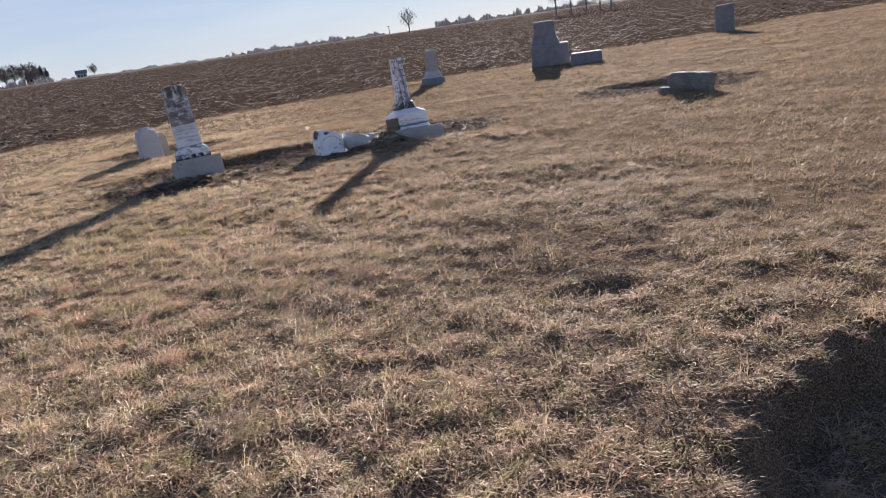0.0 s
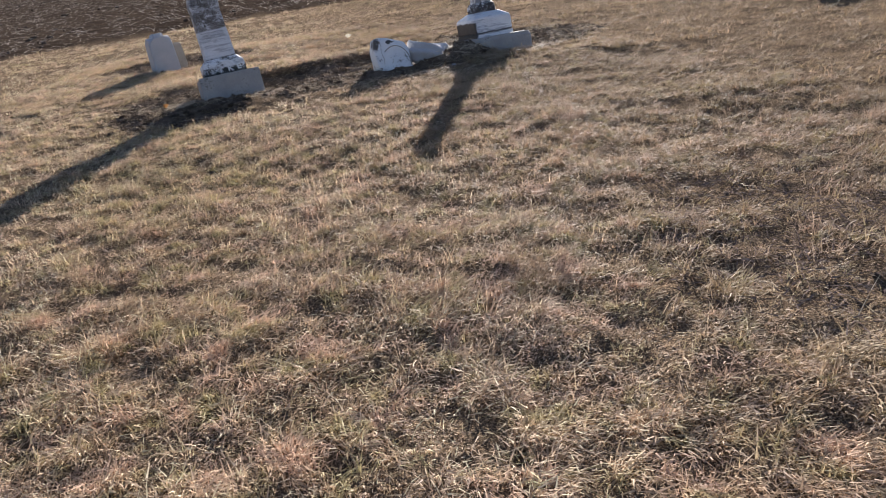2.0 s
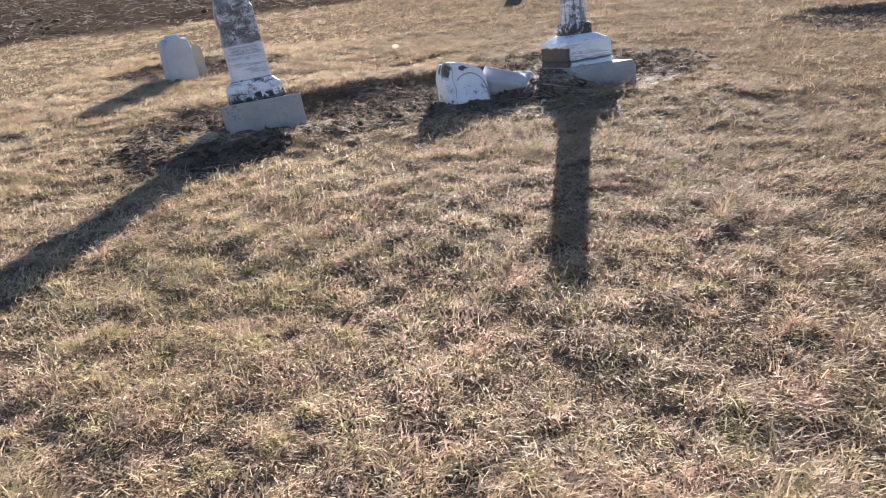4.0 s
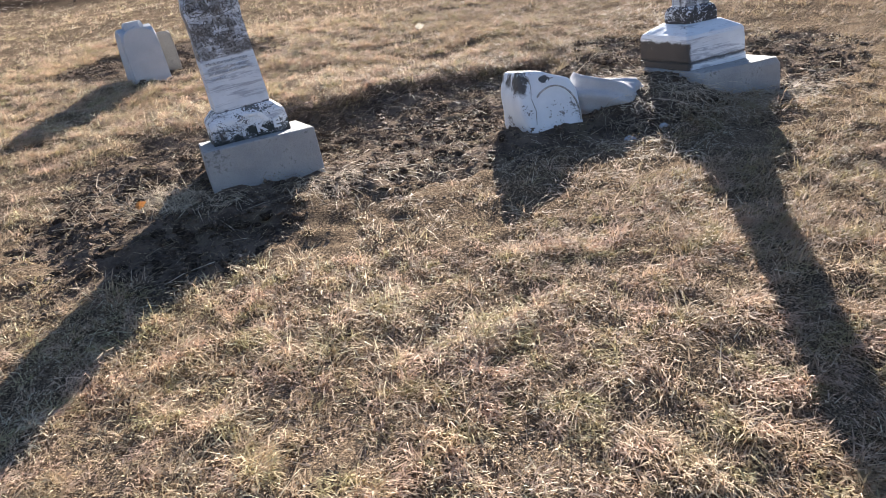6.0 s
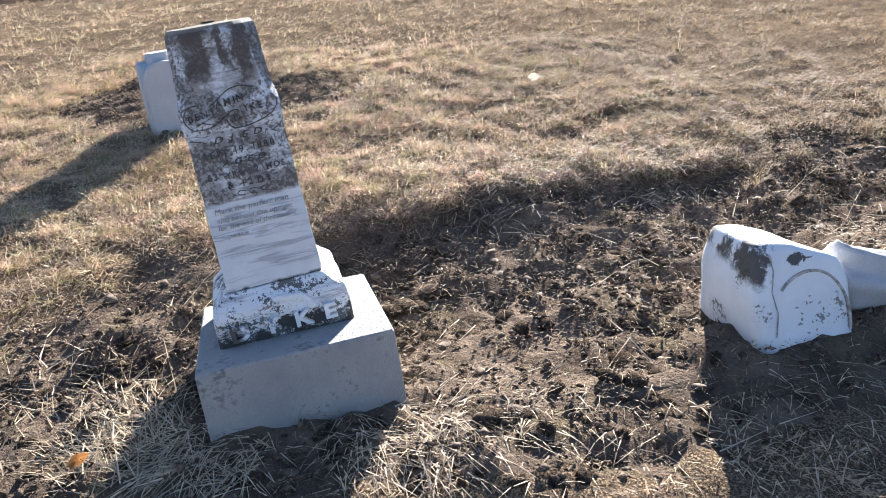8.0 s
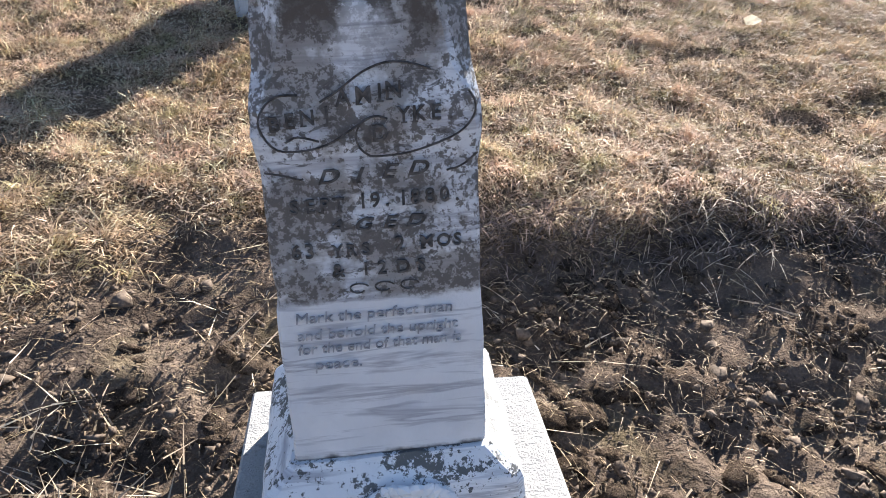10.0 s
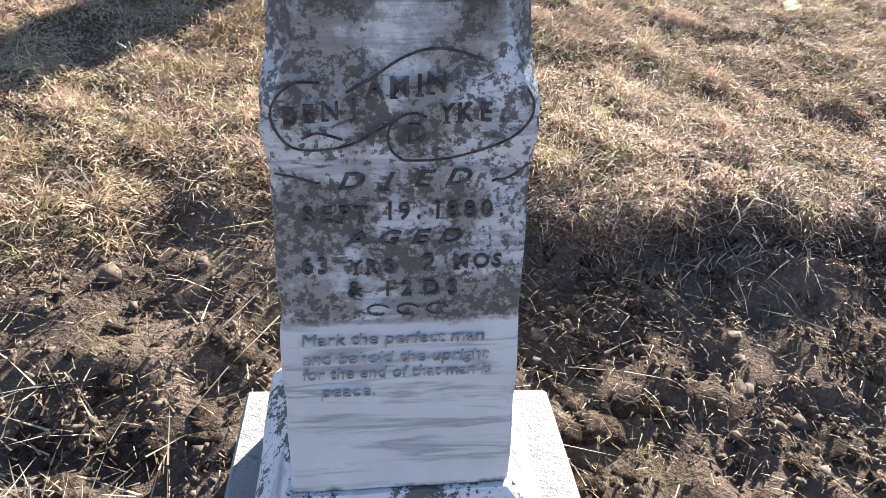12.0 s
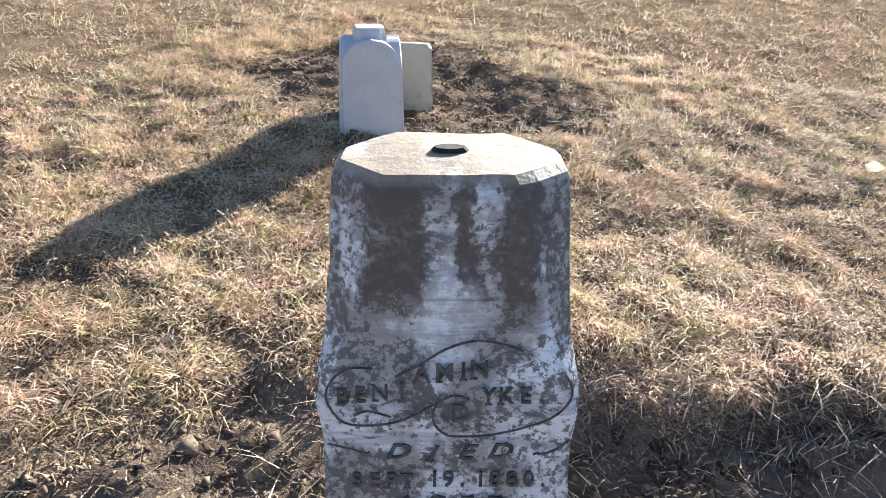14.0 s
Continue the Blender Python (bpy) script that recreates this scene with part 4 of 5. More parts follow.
    for line, x0, x1, h in (("Mark the perfect man", -0.116, 0.098, 0.2495), ("and behold the upright", -0.117, 0.105, 0.2225), ("for the end of that man is", -0.118, 0.110, 0.2000), ("peace.", -0.097, -0.032, 0.1730)):
        words("verse", line, 0.0225, on_face((x0 + x1) / 2, h) @ Matrix(((1, 0.12, 0, 0), (0, 1, 0, 0), (0, 0, 1, 0), (0, 0, 0, 1))), M_LETTER_SHADE2, die_ob, width=x1 - x0)
    # name ribbon: letters set along a wave, with its scroll outlines
    carve("name_letter", "BENJ", 0.026, (-0.1113, -0.0925, -0.0715, -0.0480), 0.521, 0.530)
    carve("name_letter", "AMIN", 0.029, (-0.0275, -0.0031, 0.0165, 0.0330), 0.5475, 0.554)
    carve("name_letter", "D", 0.029, (0.0137,), 0.5028)
    carve("name_letter", "YKE.", 0.027, (0.0437, 0.0620, 0.0831, 0.1011), 0.5245, 0.5255)

    def flowing(points):
        """A smooth line through a few places on the face."""
        p = [points[0]] + list(points) + [points[-1]]
        out = []
        for a, b, c, d in zip(p, p[1:], p[2:], p[3:]):
            for u in (0.0, 0.25, 0.5, 0.75):
                out.append(tuple(0.5 * (2 * b[k] + (c[k] - a[k]) * u + (2 * a[k] - 5 * b[k] + 4 * c[k] - d[k]) * u * u + (3 * b[k] - a[k] - 3 * c[k] + d[k]) * u ** 3) for k in (0, 1)))
        return out + [points[-1]]

    ring_d = [(0.010 + 0.0255 * math.cos(a), 0.5 + 0.025 * math.sin(a)) for a in np.linspace(1.0, 4.6, 9)]
    ribbon = ([(-0.080, 0.5545), (-0.1064, 0.5536), (-0.126, 0.535), (-0.1279, 0.515), (-0.1105, 0.4904), (-0.075, 0.488), (-0.045, 0.496), (-0.018, 0.512), (0.004, 0.5245)],
              ring_d + [(0.05, 0.478), (0.1021, 0.4943), (0.125, 0.512), (0.1321, 0.532), (0.124, 0.550)],
              [(-0.055, 0.545), (-0.0342, 0.5563), (-0.002, 0.578), (0.0271, 0.5876), (0.055, 0.585), (0.0786, 0.5766)],
              [(-0.060, 0.498), (-0.085, 0.505), (-0.100, 0.499)], [(-0.13, 0.462), (-0.105, 0.456), (-0.085, 0.449)], [(0.095, 0.448), (0.118, 0.458), (0.134, 0.472)])
    for pts in ribbon:
        part("ribbon_line", tube([on_face(x, h) @ Vector((0, 0, 0)) for x, h in flowing(pts)], 0.0014, 4), M_LETTER_SHADE, die_ob)
    return t


def draped_monument():
    t = thing("gravestone", pose(-0.493, 9.304, -0.006, -7.0, 0.95, 26.2), "white marble column monument stained with lichen, on a grey base", "gravestone")
    part("base", soften(stack([(-0.22, 0.612, 0.593, 0.004), (0.10, 0.602, 0.583, 0.006), (0.139, 0.58, 0.56, 0.02)], 10, 0.05), 0.001), M_LIMESTONE, t, "rough grey limestone base, partly buried in straw")
    place = (-0.039, 0.10, 0.139, 0.25, -1.0, -0.8)
    upper(part("plinth", weather(stack([(0.140, 0.452, 0.462, 0.006), (0.180, 0.452, 0.462, 0.006), (0.183, 0.436, 0.446, 0.006), (0.192, 0.436, 0.446, 0.006), (0.196, 0.445, 0.455, 0.006), (0.322, 0.443, 0.453, 0.008), (0.345, 0.425, 0.435, 0.01), (0.398, 0.255, 0.255, 0.01)], 16, 0.014), 0.003, 12, 0.006), M_PLINTH2, t, "white marble plinth, one face brown"), *place)
    upper(part("neck", weather(stack([(0.399, 0.236, 0.236, 0.02), (0.415, 0.246, 0.246, 0.03), (0.455, 0.246, 0.246, 0.03), (0.485, 0.225, 0.225, 0.03), (0.498, 0.195, 0.195, 0.03)], 10, 0.012), 0.003, 20, 0.008), M_NECK, t, "rounded marble moulding black with lichen"), *place)
    upper(part("column", weather(stack([(0.499, 0.185, 0.185, 0.03), (0.53, 0.182, 0.182, 0.03), (1.02, 0.143, 0.143, 0.024), (1.045, 0.150, 0.150, 0.024), (1.067, 0.141, 0.141, 0.024)], 10, 0.02), 0.002, 14, 0.008), M_COLUMN, t, "tapering marble column with cut corners, top broken off"), *place)
    return t


def fallen_cap():
    t = thing("fallen_stone", pose(-1.60, 8.86, 0.014, 0, 0, 24), "white marble monument cap lying on its side with carved arch", "gravestone")
    rings = []
    for k in range(9):
        s = k / 8
        sc = 1.0 - 0.22 * s
        prof = [(-0.150, -0.14), (0.180, -0.14), (0.19, 0.04), (0.19, 0.17), (0.155, 0.245), (0.0, 0.305), (-0.15, 0.325), (-0.185, 0.16)]
        ring = []
        for i, (x, z) in enumerate(prof):
            x2, z2 = prof[(i + 1) % 8]
            for j in range(5):
                u = j / 5
                px_, pz_ = x + (x2 - x) * u, z + (z2 - z) * u
                ring.append((px_ * sc, -0.20 + 0.42 * s + 0.42 * pz_ * (1 - s), pz_ * (1 - 0.18 * s)))
        rings.append(ring)
    front = [[(p[0] * f, p[1] - 0.0 + (0.42 * (0.13 - p[2]) * (1 - f)), 0.13 + (p[2] - 0.13) * f) for p in rings[0]] for f in (0.2, 0.6, 0.93)]
    back = [[(p[0] * f, p[1], 0.12 + (p[2] - 0.12) * f) for p in rings[-1]] for f in (0.9, 0.5, 0.2)]
    bm = loft(front + rings + back)
    bmesh.ops.recalc_face_normals(bm, faces=bm.faces)
    for _ in range(2):
        bmesh.ops.smooth_vert(bm, verts=bm.verts, factor=0.5, use_axis_x=True, use_axis_y=True, use_axis_z=True)
    body = part("cap_body", weather(bm, 0.014, 5), M_FALLEN, t, smooth=True)

    def at(x, z):
        return (x, -0.2015 + 0.42 * z, z)
    part("arch_carving", tube([at(0.035 + 0.14 * math.cos(a) * (1 if math.cos(a) > 0 else 1.15), 0.055 + 0.165 * math.sin(a)) for a in np.linspace(-0.25, 2.3, 22)], 0.0055, 6), M_CARVED, body)
    part("crack", tube([at(x, z) for x, z in ((-0.105, 0.29), (-0.095, 0.24), (-0.11, 0.18), (-0.095, 0.11), (-0.11, 0.04))], 0.0022, 4), M_CARVED, body)
    for i in range(13):
        a = math.pi * (0.9 + 1.2 * i / 12)
        bm = bmesh.new()
        bmesh.ops.create_icosphere(bm, subdivisions=1, radius=0.0055, matrix=Matrix.Translation(at(0.03 + (0.055 + 0.02 * math.sin(5.1 * i)) * math.cos(a), 0.095 + (0.05 + 0.018 * math.cos(3.7 * i)) * math.sin(a))) @ pose(0, 0, 0, 25 * i, 40 * i, 0) @ Matrix.Diagonal((1.3, 0.5, 0.6, 1)))
        part("wreath_leaf", bm, M_CARVED, body)
    return t


def fallen_drapery():
    t = thing("carved_fragment", pose(-1.20, 9.0, 0.0, 0, 0, 8), "broken grey marble fragment with carved drapery folds", "gravestone")
    rings = []
    for k in range(25):
        s = k / 24
        x = -0.20 + 0.42 * s
        r = (0.165 - 0.065 * s) * (1 if s > 0.08 else 0.8 + 2.5 * s) * (1 if s < 0.88 else 1 - (s - 0.88) * 4.5)
        ring = []
        for j in range(48):
            a = 2 * math.pi * j / 48
            fold = 0.88 + 0.34 * math.exp(-((a - 1.5 - 1.3 * s) / 0.26) ** 2) + 0.30 * math.exp(-((a - 2.5 - 0.7 * s) / 0.24) ** 2) + 0.22 * math.exp(-((a - 0.7 - 0.5 * s) / 0.25) ** 2)
            ring.append((x + 0.03 * math.sin(a * 2 + 6 * s), math.cos(a) * r * 0.85 * fold - 0.05 * s, 0.055 + math.sin(a) * r * fold * (1.0 if math.sin(a) > 0 else 0.5)))
        rings.append(ring)
    bm = loft(rings)
    bmesh.ops.recalc_face_normals(bm, faces=bm.faces)
    part("drapery", weather(bm, 0.006, 12), M_DRAPE, t, smooth=True)
    return t


def gothic_stone():
    t = thing("gravestone", pose(-4.888, 11.001, -0.059, -6.8, -1.0, 34.3), "small pale marble gravestone with pointed arch faces", "gravestone")
    part("body", weather(stack([(-0.15, 0.315, 0.33, 0.01), (0.24, 0.300, 0.315, 0.012), (0.36, 0.262, 0.275, 0.05), (0.45, 0.200, 0.21, 0.05), (0.53, 0.155, 0.165, 0.03), (0.553, 0.135, 0.145, 0.02)], 14, 0.016), 0.003, 9, 0.004), M_LIMEPALE, t)
    # a pointed arch slab stands proud of each face
    for i, (half, off) in enumerate(((0.150, 0.165), (0.1575, 0.158), (0.150, 0.165), (0.1575, 0.158))):
        prof = [(-half * 0.98, -0.10), (half * 0.98, -0.10), (half * 0.96, 0.36)] + [(half * 0.96 * math.cos(a) ** 0.8, 0.36 + 0.145 * math.sin(a)) for a in np.linspace(0.15, 1.5, 8)] + [(0, 0.512)] + [(-half * 0.96 * math.cos(a) ** 0.8, 0.36 + 0.145 * math.sin(a)) for a in np.linspace(1.5, 0.15, 8)] + [(-half * 0.96, 0.36)]
        rot = pose(0, 0, 0, 0, 0, 90 * i)
        ring = lambda y, f: [rot @ Vector((x * f, y + 0.02 * max(0, z) / 0.5, z * (f if z > 0 else 1))) for x, z in prof]
        bm = loft([ring(-off + 0.06, 1.0), ring(-off - 0.004, 1.0), ring(-off - 0.010, 0.97)])
        bmesh.ops.recalc_face_normals(bm, faces=bm.faces)
        part("arch_face", bm, M_LIMEPALE, t)
    for k in range(4):
        bm = bmesh.new()
        bmesh.ops.create_cube(bm, size=1, matrix=Matrix.Translation((0, -0.1735 + 0.04 * (0.29 - 0.045 * k), 0.29 - 0.045 * k)) @ Matrix.Diagonal((0.13 - 0.02 * (k % 2), 0.0012, 0.008, 1)))
        part("worn_text_line", bm, M_DRAPE, t)
    return t


def buff_block():
    t = thing("gravestone", pose(-4.95, 11.45, -0.05, -12, -1, 28), "small buff sandstone marker leaning behind a white stone", "gravestone")
    part("body", weather(stack([(-0.12, 0.36, 0.16, 0.008), (0.33, 0.32, 0.13, 0.012), (0.355, 0.29, 0.11, 0.02)], 12, 0.02), 0.004, 9, 0.004), M_BUFF, t)
    return t


def boulder():
    bm = bmesh.new()
    bmesh.ops.create_icosphere(bm, subdivisions=5, radius=1.0)
    for v in bm.verts:
        p = v.co.copy()
        # a squarish, flat-faced lump, higher at one end
        q = Vector([math.copysign(abs(c) ** 0.72, c) for c in p])
        n = 0.16 * noise.noise(p * 1.3 + Vector((4, 1, 2))) + 0.05 * noise.noise(p * 4.0) + 0.018 * noise.noise(p * 11.0)
        q = q * (0.92 + n)
        slope = 1.0 - 0.26 * max(-0.3, q.x)
        v.co = Vector((q.x * 0.64, q.y * 0.45, q.z * 0.56 * slope if q.z > 0 else q.z * 0.25))
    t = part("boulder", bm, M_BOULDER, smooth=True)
    t.matrix_world = pose(-6.62, 7.12, -0.02, 0, 0, 3)
    return tagged(t, "large dark weathered granite boulder on the grass", "boulder")


def pillar_stone():
    t = thing("gravestone", pose(-0.65, 19.05, 0.0, 0, 1, 20), "small grey marble pillar gravestone on a stepped base", "gravestone")
    part("base", stack([(-0.12, 0.52, 0.50, 0.01), (0.16, 0.50, 0.48, 0.015)], 3, 0.2), M_GRANITE, t)
    part("plinth", stack([(0.161, 0.40, 0.38, 0.01), (0.24, 0.38, 0.36, 0.015), (0.32, 0.30, 0.28, 0.015)], 3, 0.2), M_LIMEPALE, t)
    part("die", weather(stack([(0.321, 0.27, 0.22, 0.01), (0.83, 0.24, 0.19, 0.012), (0.86, 0.21, 0.16, 0.02)], 5, 0.06), 0.006, 8), M_LIMESTONE, t)
    return t


def stepped_monument():
    t = thing("gravestone", pose(2.55, 20.0, 0.0, 0, 0, -8), "large stepped dark grey granite monument", "gravestone")
    part("base", weather(stack([(-0.15, 1.02, 0.62, 0.01), (0.52, 1.00, 0.60, 0.015), (0.56, 0.96, 0.56, 0.015)], 5, 0.1), 0.006, 5), M_GRANITE, t)
    bm = stack([(0.561, 0.76, 0.46, 0.01), (0.70, 0.66, 0.44, 0.012), (0.76, 0.58, 0.42, 0.012), (1.13, 0.55, 0.40, 0.012), (1.16, 0.51, 0.36, 0.02)], 5, 0.1)
    bmesh.ops.translate(bm, vec=(-0.10, 0, 0), verts=bm.verts)
    part("die", weather(bm, 0.006, 5), M_GRANITE, t)
    return t


def low_block():
    t = part("grave_marker", weather(stack([(-0.1, 0.80, 0.48, 0.01), (0.25, 0.78, 0.46, 0.012), (0.275, 0.74, 0.42, 0.012)], 6, 0.1), 0.006, 5), M_GRANITE)
    t.matrix_world = pose(3.36, 19.0, 0, 0, 0, -10)
    return tagged(t, "low grey granite block marker beside a stepped monument", "gravestone")


def flat_topped_stone():
    rings = []
    prof = [(-0.30, -0.1), (0.30, -0.1), (0.285, 0.84), (0.265, 0.87), (-0.265, 0.83), (-0.285, 0.80)]
    rings = [[(x * f, y, z * (1 if z < 0 else f)) for x, z in prof] for y, f in ((-0.13, 0.96), (-0.11, 1.0), (0.11, 1.0), (0.13, 0.96))]
    bm = loft(rings)
    bmesh.ops.recalc_face_normals(bm, faces=bm.faces)
    t = part("gravestone", bm, M_GRANITE)
    t.matrix_world = pose(8.7, 24.4, 0, 0, 0, -18)
    return tagged(t, "upright grey granite gravestone with a flat top", "gravestone")


def sunken_slab():
    t = thing("fallen_stone", pose(3.48, 10.35, 0.02, 4, 6, -20), "weathered grey stone slab lying half sunk in bare earth", "gravestone")
    rings = []
    for k in range(13):
        x = -0.30 + 0.60 * k / 12
        r = 1.0 if 0 < k < 12 else 0.82
        rings.append([(x + 0.05 * math.sin(a * 2), math.copysign(abs(math.cos(a)) ** 0.7, math.cos(a)) * 0.17 * r, 0.10 + math.copysign(abs(math.sin(a)) ** 0.7, math.sin(a)) * 0.15 * r) for a in np.linspace(0, 2 * math.pi, 20, endpoint=False)])
    bm = loft(rings)
    bmesh.ops.recalc_face_normals(bm, faces=bm.faces)
    part("slab", weather(weather(bm, 0.035, 5), 0.02, 13), M_MOSSY, t)
    bm = stack([(0.0, 0.30, 0.12, 0.01), (0.09, 0.26, 0.10, 0.02)], 5, 0.03)
    bmesh.ops.transform(bm, matrix=pose(-0.30, -0.17, -0.03, 0, 0, 25), verts=bm.verts)
    part("broken_piece", weather(bm, 0.01, 12), M_MOSSY, t)
    return t


def sunken_grave():
    rings = [[(0.75 * f * math.cos(a) * (1 + 0.12 * math.sin(3 * a)), 0.2 * f * math.sin(a) * (1 + 0.2 * math.sin(5 * a)), z) for a in np.linspace(0, 6.283, 24, endpoint=False)] for f, z in ((1.0, -0.02), (0.92, 0.05), (0.7, 0.075), (0.4, 0.05), (0.1, 0.04))]
    ob = part("soil_mound", weather(loft(rings), 0.04, 6), M_CLOD)
    ob.matrix_world = pose(9.98, 20.3, ground_z(9.98, 20.3), 0, 0, -35)
    return tagged(ob, "low ridge of dark bare earth in the lawn", "soil mound")


sunken_grave()
inscribed_monument()
draped_monument()
fallen_cap()
fallen_drapery()
gothic_stone()
buff_block()
boulder()
pillar_stone()
stepped_monument()
low_block()
flat_topped_stone()
sunken_slab()


# ---- small things on the grass ----
def stray_leaf(x, y, turn, material, label, size=1.0):
    bm = bmesh.new()
    vs = [bm.verts.new((0.045 * a * size, 0.03 * b * size, c * size)) for a, b, c in ((-1, 0, 0.02), (-0.3, -0.8, 0.0), (0.5, -0.7, 0.015), (1, 0, 0.05), (0.5, 0.7, 0.03), (-0.3, 0.8, 0.035), (0.1, 0, 0.008))]
    for i in range(6):
        bm.faces.new((vs[i], vs[(i + 1) % 6], vs[6]))
    bmesh.ops.solidify(bm, geom=bm.faces[:], thickness=0.002)
    ob = part("leaf", bm, material)
    ob.matrix_world = pose(x, y, ground_z(x, y) + 0.05, 55, 10, turn)
    return tagged(ob, label, "leaf")


stray_leaf(-2.517, 11.843, 20, M_LEAF, "curled pale dry leaf caught in the grass")
stray_leaf(-3.673, 7.928, 70, M_LEAF2, "curled orange-tan leaf on bare earth", 0.7)


def stone_chip(x, y, s):
    bm = bmesh.new()
    bmesh.ops.create_icosphere(bm, subdivisions=2, radius=s)
    ob = part("stone_chip", weather(bm, s * 0.5, 30), M_LIMEPALE)
    ob.matrix_world = pose(x, y, ground_z(x, y) + s * 0.3, 0, 0, 40)
    return tagged(ob, "small white marble chip on bare earth", "stone chip", "marble chips")


def twig(x, y, length, turn):
    pts = [(length * (k / 6 - 0.5), 0.006 * math.sin(k * 1.7), 0.003 * math.cos(k)) for k in range(7)]
    ob = part("twig", tube(pts, 0.004, 5, 0.6), M_BARK)
    ob.matrix_world = pose(x, y, ground_z(x, y) + 0.05, 0, 4, turn)
    return tagged(ob, "thin brown twig lying on the grass", "twig")


twig(-1.20, 1.93, 0.10, 25)
stone_chip(-1.135, 8.506, 0.03)
stone_chip(-0.93, 8.62, 0.022)


# ---- field: clods and crop residue ----
def furrowed(n, reach, bias=1.7):
    y = 8 + reach * rng.uniform(0, 1, n) ** bias
    x = rng.uniform(-1, 1, n) * (22 + 0.8 * y) - 0.2 * y
    ok_ = (field_at(x, y) > 0.55) & (np.abs(x + 0.25 * y) < 12 + 0.75 * y)
    return x[ok_], y[ok_]


fx, fy = furrowed(13000, 80)
field_clods = clods("field_clods", fx, fy, land_at(fx, fy), (0.015 + 0.06 * rng.uniform(0, 1, len(fx)) ** 2) * (0.7 + fy / 60), M_FIELD_CLOD, 0.5, True)
tagged(field_clods, "dark ploughed clods of the field", "soil", kind="stuff")
fx, fy = furrowed(125000, 330, 2.1)
stems("crop_residue", fx, fy, rng.uniform(0.10, 0.34, len(fx)), rng.uniform(0.014, 0.034, len(fx)) * (0.7 + fy / 60), 0.09, M_STUBBLE, "pale broken corn stalks strewn over the ploughed field", "crop residue")


# ---- the distance ----
def polar(az, dist):
    return dist * math.sin(radians(az)), dist * math.cos(radians(az))


def twig_cloud(height, spread, count, width, seed):
    """Fine outer twigs as blades, thick in the crown and thinning outwards."""
    r = np.random.default_rng(seed)
    a, u = r.uniform(0, 6.28, count), r.uniform(0, 1, count) ** 0.5
    lobes = 0.8 + 0.25 * np.sin(3 * a + seed) + 0.12 * np.sin(7 * a)
    h = r.uniform(-1, 1, count)
    rad = spread * height * 0.42 * np.sqrt(1 - h * h) * u * lobes
    base = np.stack([np.cos(a) * rad, np.sin(a) * rad, height * (0.60 + 0.34 * h * lobes)], 1)
    d = np.stack([np.cos(a), np.sin(a)], 1)
    lean = r.uniform(0.0, 1.0, count)
    ln = height * r.uniform(0.05, 0.14, count)
    tip = base + np.concatenate([d * (np.sin(lean) * ln)[:, None], (np.cos(lean) * ln)[:, None]], 1)
    side = np.stack([np.full(count, width), np.zeros(count), np.zeros(count)], 1)
    v = np.stack([base - side, base + side, tip], 1).reshape(-1, 3)
    return v, np.arange(count * 3).reshape(-1, 3)


def bare_tree(az, dist, height, spread, seed, label, group="", trunk=0.03, twigs=900):
    """Tapered trunk, limbs, and a crown of fine twigs."""
    r = random.Random(seed)
    x, y = polar(az, dist)
    t = thing("tree", Matrix.Translation((x, y, ground_z(x, y) - 0.1)), label, "tree", group)
    tr = tube([(0, 0, 0), (0.01 * height, 0, 0.15 * height), (0, 0.01 * height, 0.40 * height)], trunk * height, 7, 0.6)

    def grow(p, d, length, rad, depth):
        q = p + d * length
        m = p + d * length * 0.5 + Vector((r.uniform(-1, 1), r.uniform(-1, 1), r.uniform(-0.3, 0.6))) * length * 0.08
        merge(tr, tube([p, m, q], max(rad, dist * 0.0002), 4, 0.55))
        if depth >= 3:
            return
        for _ in range(3):
            nd = (d + Vector((r.uniform(-1, 1) * spread, r.uniform(-1, 1) * spread, r.uniform(-0.1, 0.6)))).normalized()
            grow(p + d * length * r.uniform(0.55, 1.0), nd, length * r.uniform(0.6, 0.85), rad * 0.55, depth + 1)

    for _ in range(4):
        d = Vector((r.uniform(-1, 1) * spread, r.uniform(-1, 1) * spread, 1.0)).normalized()
        grow(Vector((0, 0, height * r.uniform(0.2, 0.38))), d, height * 0.25, trunk * height * 0.5, 1)
    part("trunk", tr, M_BARK, t, "bark-grey trunk and limbs")
    crown = mesh_from("crown", *twig_cloud(height, spread + 0.25, twigs, dist * 0.00013, seed), M_TWIG_NEAR)
    crown.parent = t
    tagged(crown, "bare leafless twigs")
    return t


bare_tree(-4.15, 230, 7.6, 0.75, 3, "lone bare tree at the far field edge", "", 0.03, 500)
for i, (az, h) in enumerate(((7.0, 9), (8.1, 10), (9.2, 10), (10.2, 9), (11.0, 10))):
    bare_tree(az, 150, h, 0.6, 20 + i, "bare tree in a far row", "far row of trees", 0.02, 700)
bare_tree(-27.0, 420, 6.5, 0.8, 41, "bare tree beside a far white house", "", 0.03, 700)
bare_tree(-28.0, 425, 3.8, 0.8, 42, "small bare tree beside a far white house", "", 0.03, 400)
for i, (az, h) in enumerate(((-34.8, 9.5), (-34.2, 11), (-33.6, 9.0), (-33.0, 11), (-32.4, 10), (-31.9, 11), (-31.3, 10.0), (-30.8, 10.5), (-30.3, 8.5))):
    bare_tree(az, 396 + 9 * (i % 3), h, 0.7, 60 + i, "bare tree of a far farm grove", "farm grove", 0.03, 1500)


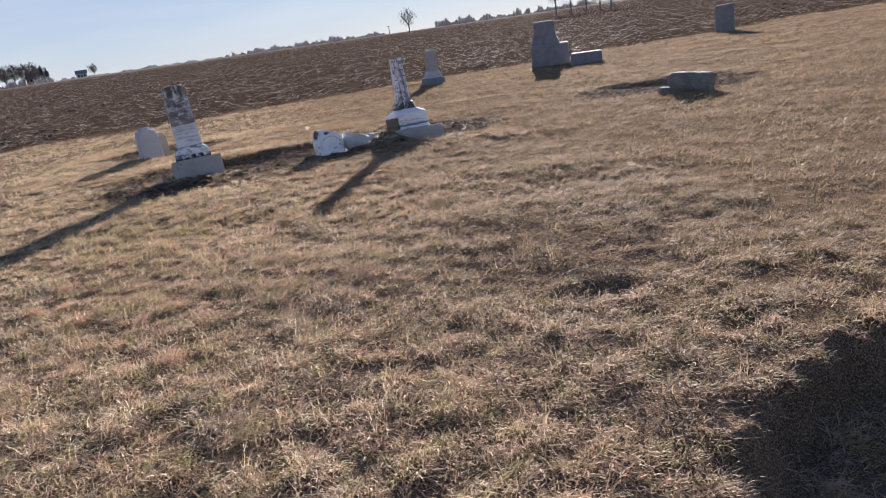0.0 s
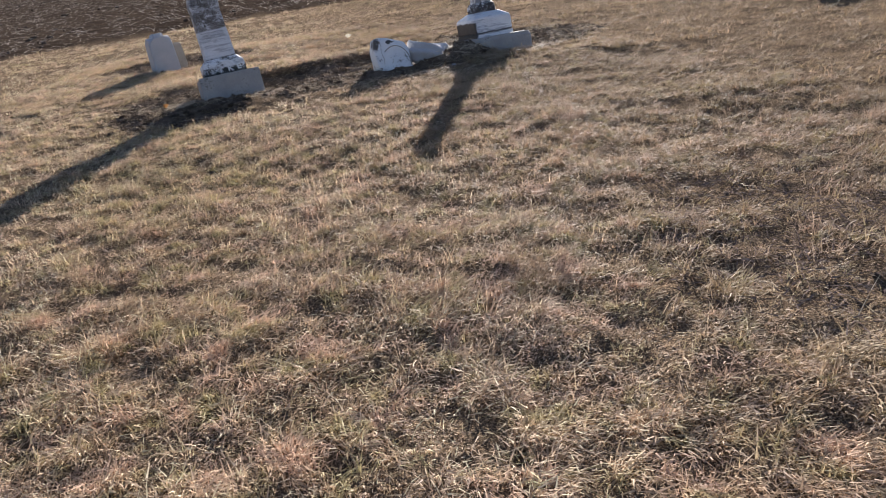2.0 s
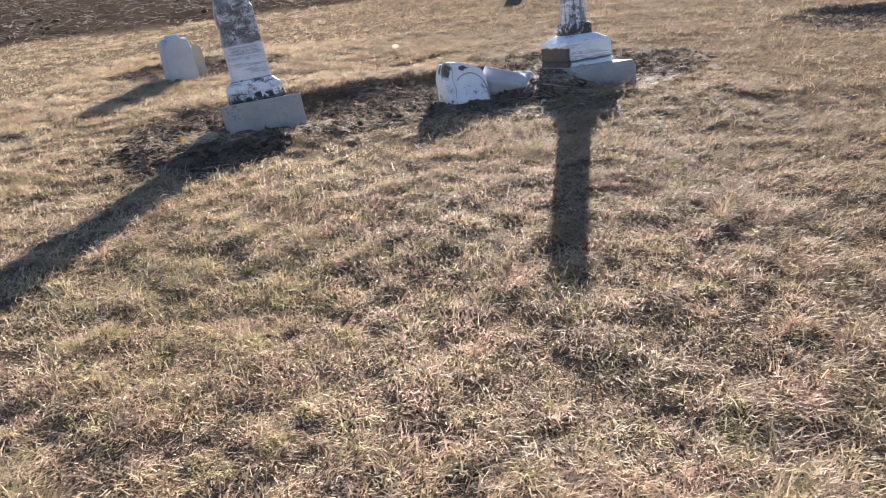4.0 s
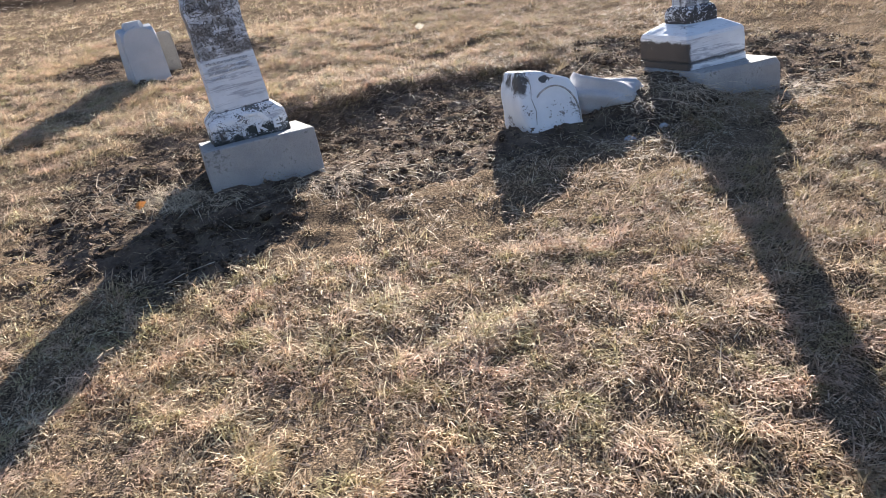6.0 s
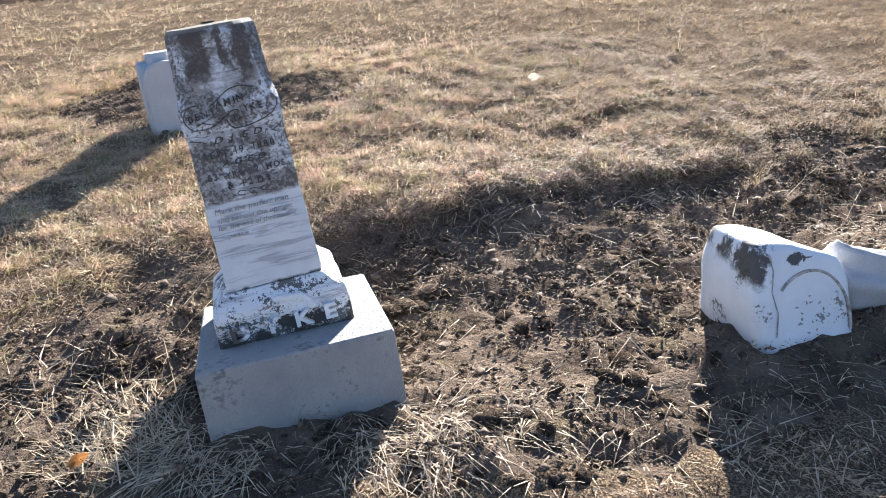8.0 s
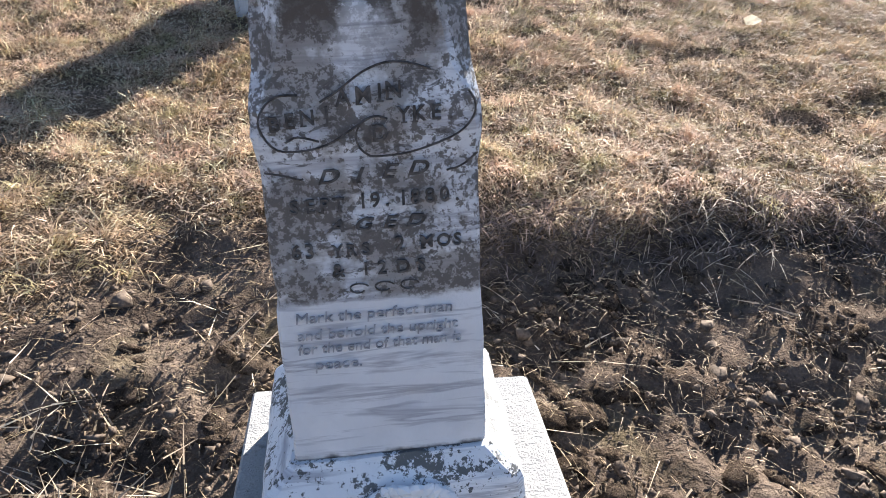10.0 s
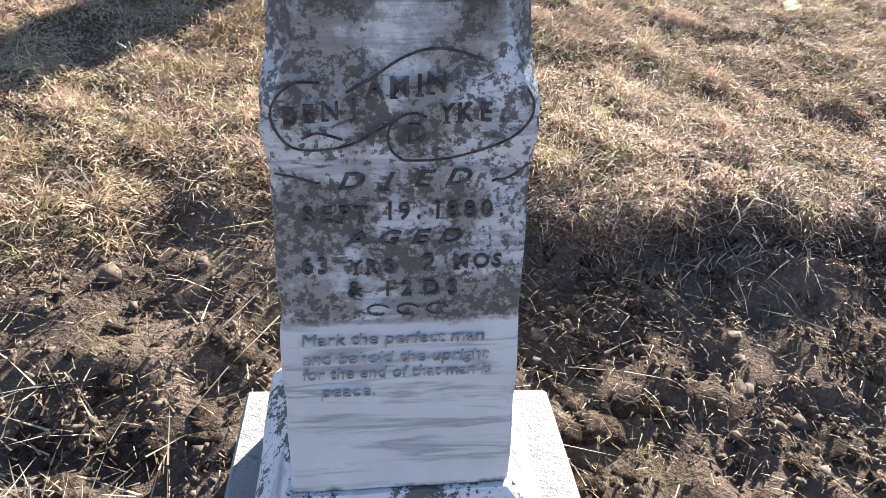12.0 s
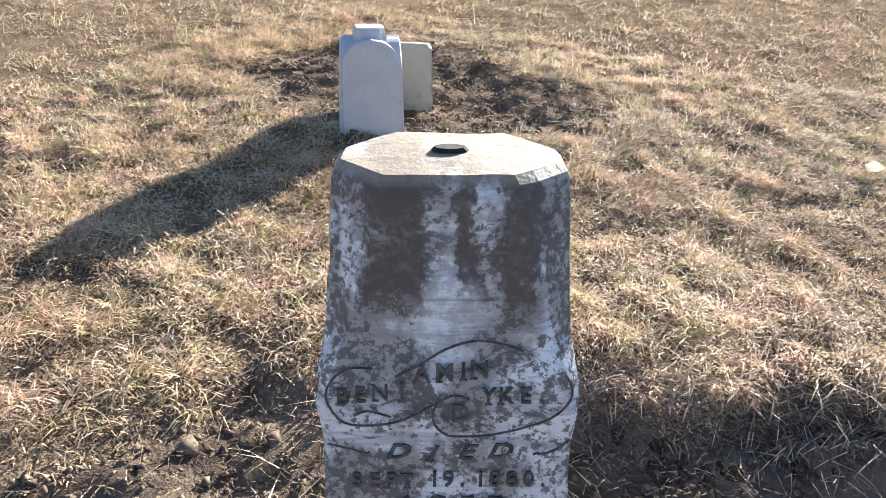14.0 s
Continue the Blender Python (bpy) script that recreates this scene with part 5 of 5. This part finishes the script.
def evergreen(az, dist, height, width, seed):
    r = random.Random(seed)
    x, y = polar(az, dist)
    t = thing("evergreen_tree", Matrix.Translation((x, y, ground_z(x, y) - 0.1)), "dark evergreen of a far farm windbreak", "tree", "windbreak")
    part("trunk", tube([(0, 0, 0), (0, 0, height * 0.9)], 0.2, 5, 0.3), M_BARK, t)
    bm = bmesh.new()
    for _ in range(320):
        h = r.uniform(0.06, 1.0) ** 0.8
        rad = width * (1.02 - h) * r.uniform(0.4, 1.1)
        a = r.uniform(0, 6.28)
        p = Vector((math.cos(a) * rad, math.sin(a) * rad, h * height))
        s = 0.22 * width * r.uniform(0.6, 1.3)
        vs = [bm.verts.new(p + Vector((r.uniform(-1, 1), r.uniform(-1, 1), r.uniform(-0.6, 0.8))) * s) for _ in range(4)]
        for f in ((0, 1, 2), (0, 2, 3), (0, 3, 1), (1, 3, 2)):
            bm.faces.new([vs[k] for k in f])
    part("crown", bm, M_EVERGREEN, t)
    return t


for i in range(6):
    evergreen(-36.2 + 0.33 * i, 398 + 5 * (i % 2), 5.6 + 0.7 * (i % 3), 2.6, 80 + i)
evergreen(-30.2, 402, 8, 1.6, 99)
evergreen(-29.9, 404, 7, 1.6, 98)


def farm_building(name, az, dist, w, d, h, roof, wall_mat, label, turn):
    x, y = polar(az, dist)
    t = thing(name, pose(x, y, ground_z(x, y) - 0.1, 0, 0, turn), label, "building")
    bm = bmesh.new()
    bmesh.ops.create_cube(bm, size=1, matrix=Matrix.Translation((0, 0, h / 2)) @ Matrix.Diagonal((w, d, h, 1)))
    part("wall", bm, wall_mat, t)
    ring = lambda s: [(s * (w / 2 + 0.3), -d / 2 - 0.4, h - 0.1), (s * (w / 2 + 0.3), d / 2 + 0.4, h - 0.1), (s * (w / 2 + 0.3), 0, h + roof)]
    bm = loft([ring(-1), ring(1)])
    bmesh.ops.recalc_face_normals(bm, faces=bm.faces)
    part("roof", bm, M_ROOF, t)
    for k in (-0.28, 0.0, 0.28):
        bm = bmesh.new()
        bmesh.ops.create_cube(bm, size=1, matrix=Matrix.Translation((k * w, -d / 2 - 0.03, h * 0.55)) @ Matrix.Diagonal((0.9, 0.06, 1.2, 1)))
        part("window", bm, M_HOLE, t)
    return t


farm_building("farmhouse", -27.8, 420, 5, 4.5, 2.2, 1.8, M_SIDING, "far white farmhouse with a grey roof", 28)
farm_building("barn", -33.3, 412, 7, 6, 3.0, 2.2, M_SIDING, "far pale barn among bare trees", 30)
farm_building("barn", -30.5, 412, 10, 7, 3.4, 2.2, M_BARNWALL, "far dark barn at the end of a grove", 30)


def mast(az, dist, height, label):
    x, y = polar(az, dist)
    t = thing("utility_pole", Matrix.Translation((x, y, ground_z(x, y) - 0.1)), label, "pole")
    part("pole", tube([(0, 0, 0), (0, 0, height)], 0.22, 6, 0.6), M_METAL, t)
    part("crossarm", tube([(-1.1, 0, height * 0.92), (1.1, 0, height * 0.92)], 0.1, 5), M_METAL, t)
    return t


mast(-42.6, 600, 9.5, "thin far utility pole")
mast(-5.7, 420, 4.5, "thin far utility pole")


def far_woods(az0, az1, dist, height, count, seed, label):
    """A band of leafless trees seen edge on: crowds of fine upright twigs of uneven height."""
    r = np.random.default_rng(seed)
    az = np.radians(r.uniform(az0, az1, count))
    d = dist * r.uniform(0.96, 1.06, count)
    x, y = d * np.sin(az), d * np.cos(az)
    crown = np.clip(0.62 + 0.9 * vnoise(az * 180, az * 0 + seed, seed) + 0.45 * vnoise(az * 700, az * 0, seed + 1), 0.12, 1.3)
    h = height * crown * r.uniform(0.45, 1.0, count)
    z = land_at(x, y, False) - 0.3
    w = dist * 0.0009 * r.uniform(0.5, 1.4, count)
    ob = blades("far_woods", np.stack([x, y, z], 1), r.uniform(0, 6.28, count), r.uniform(0.0, 0.25, count), h, w, r.uniform(0, 1, count), M_TWIG_HAZY, 0.2)
    return tagged(ob, label, "woods", kind="stuff")


far_woods(-62, -36, 950, 8, 4500, 101, "low far band of leafless woods")
far_woods(-29.5, -17, 1100, 5, 2500, 102, "thin far hedge line of bare trees")
far_woods(-17.5, -6.0, 1000, 9, 3500, 103, "far band of leafless woods on the horizon")
far_woods(-2.2, 9.5, 800, 9, 4500, 104, "far leafless woods behind the field")
far_woods(9, 60, 900, 8, 5000, 105, "far leafless woods behind the field")
far_woods(-36.4, -29.6, 393, 4.2, 2600, 106, "dense bare brush along a far farm grove")
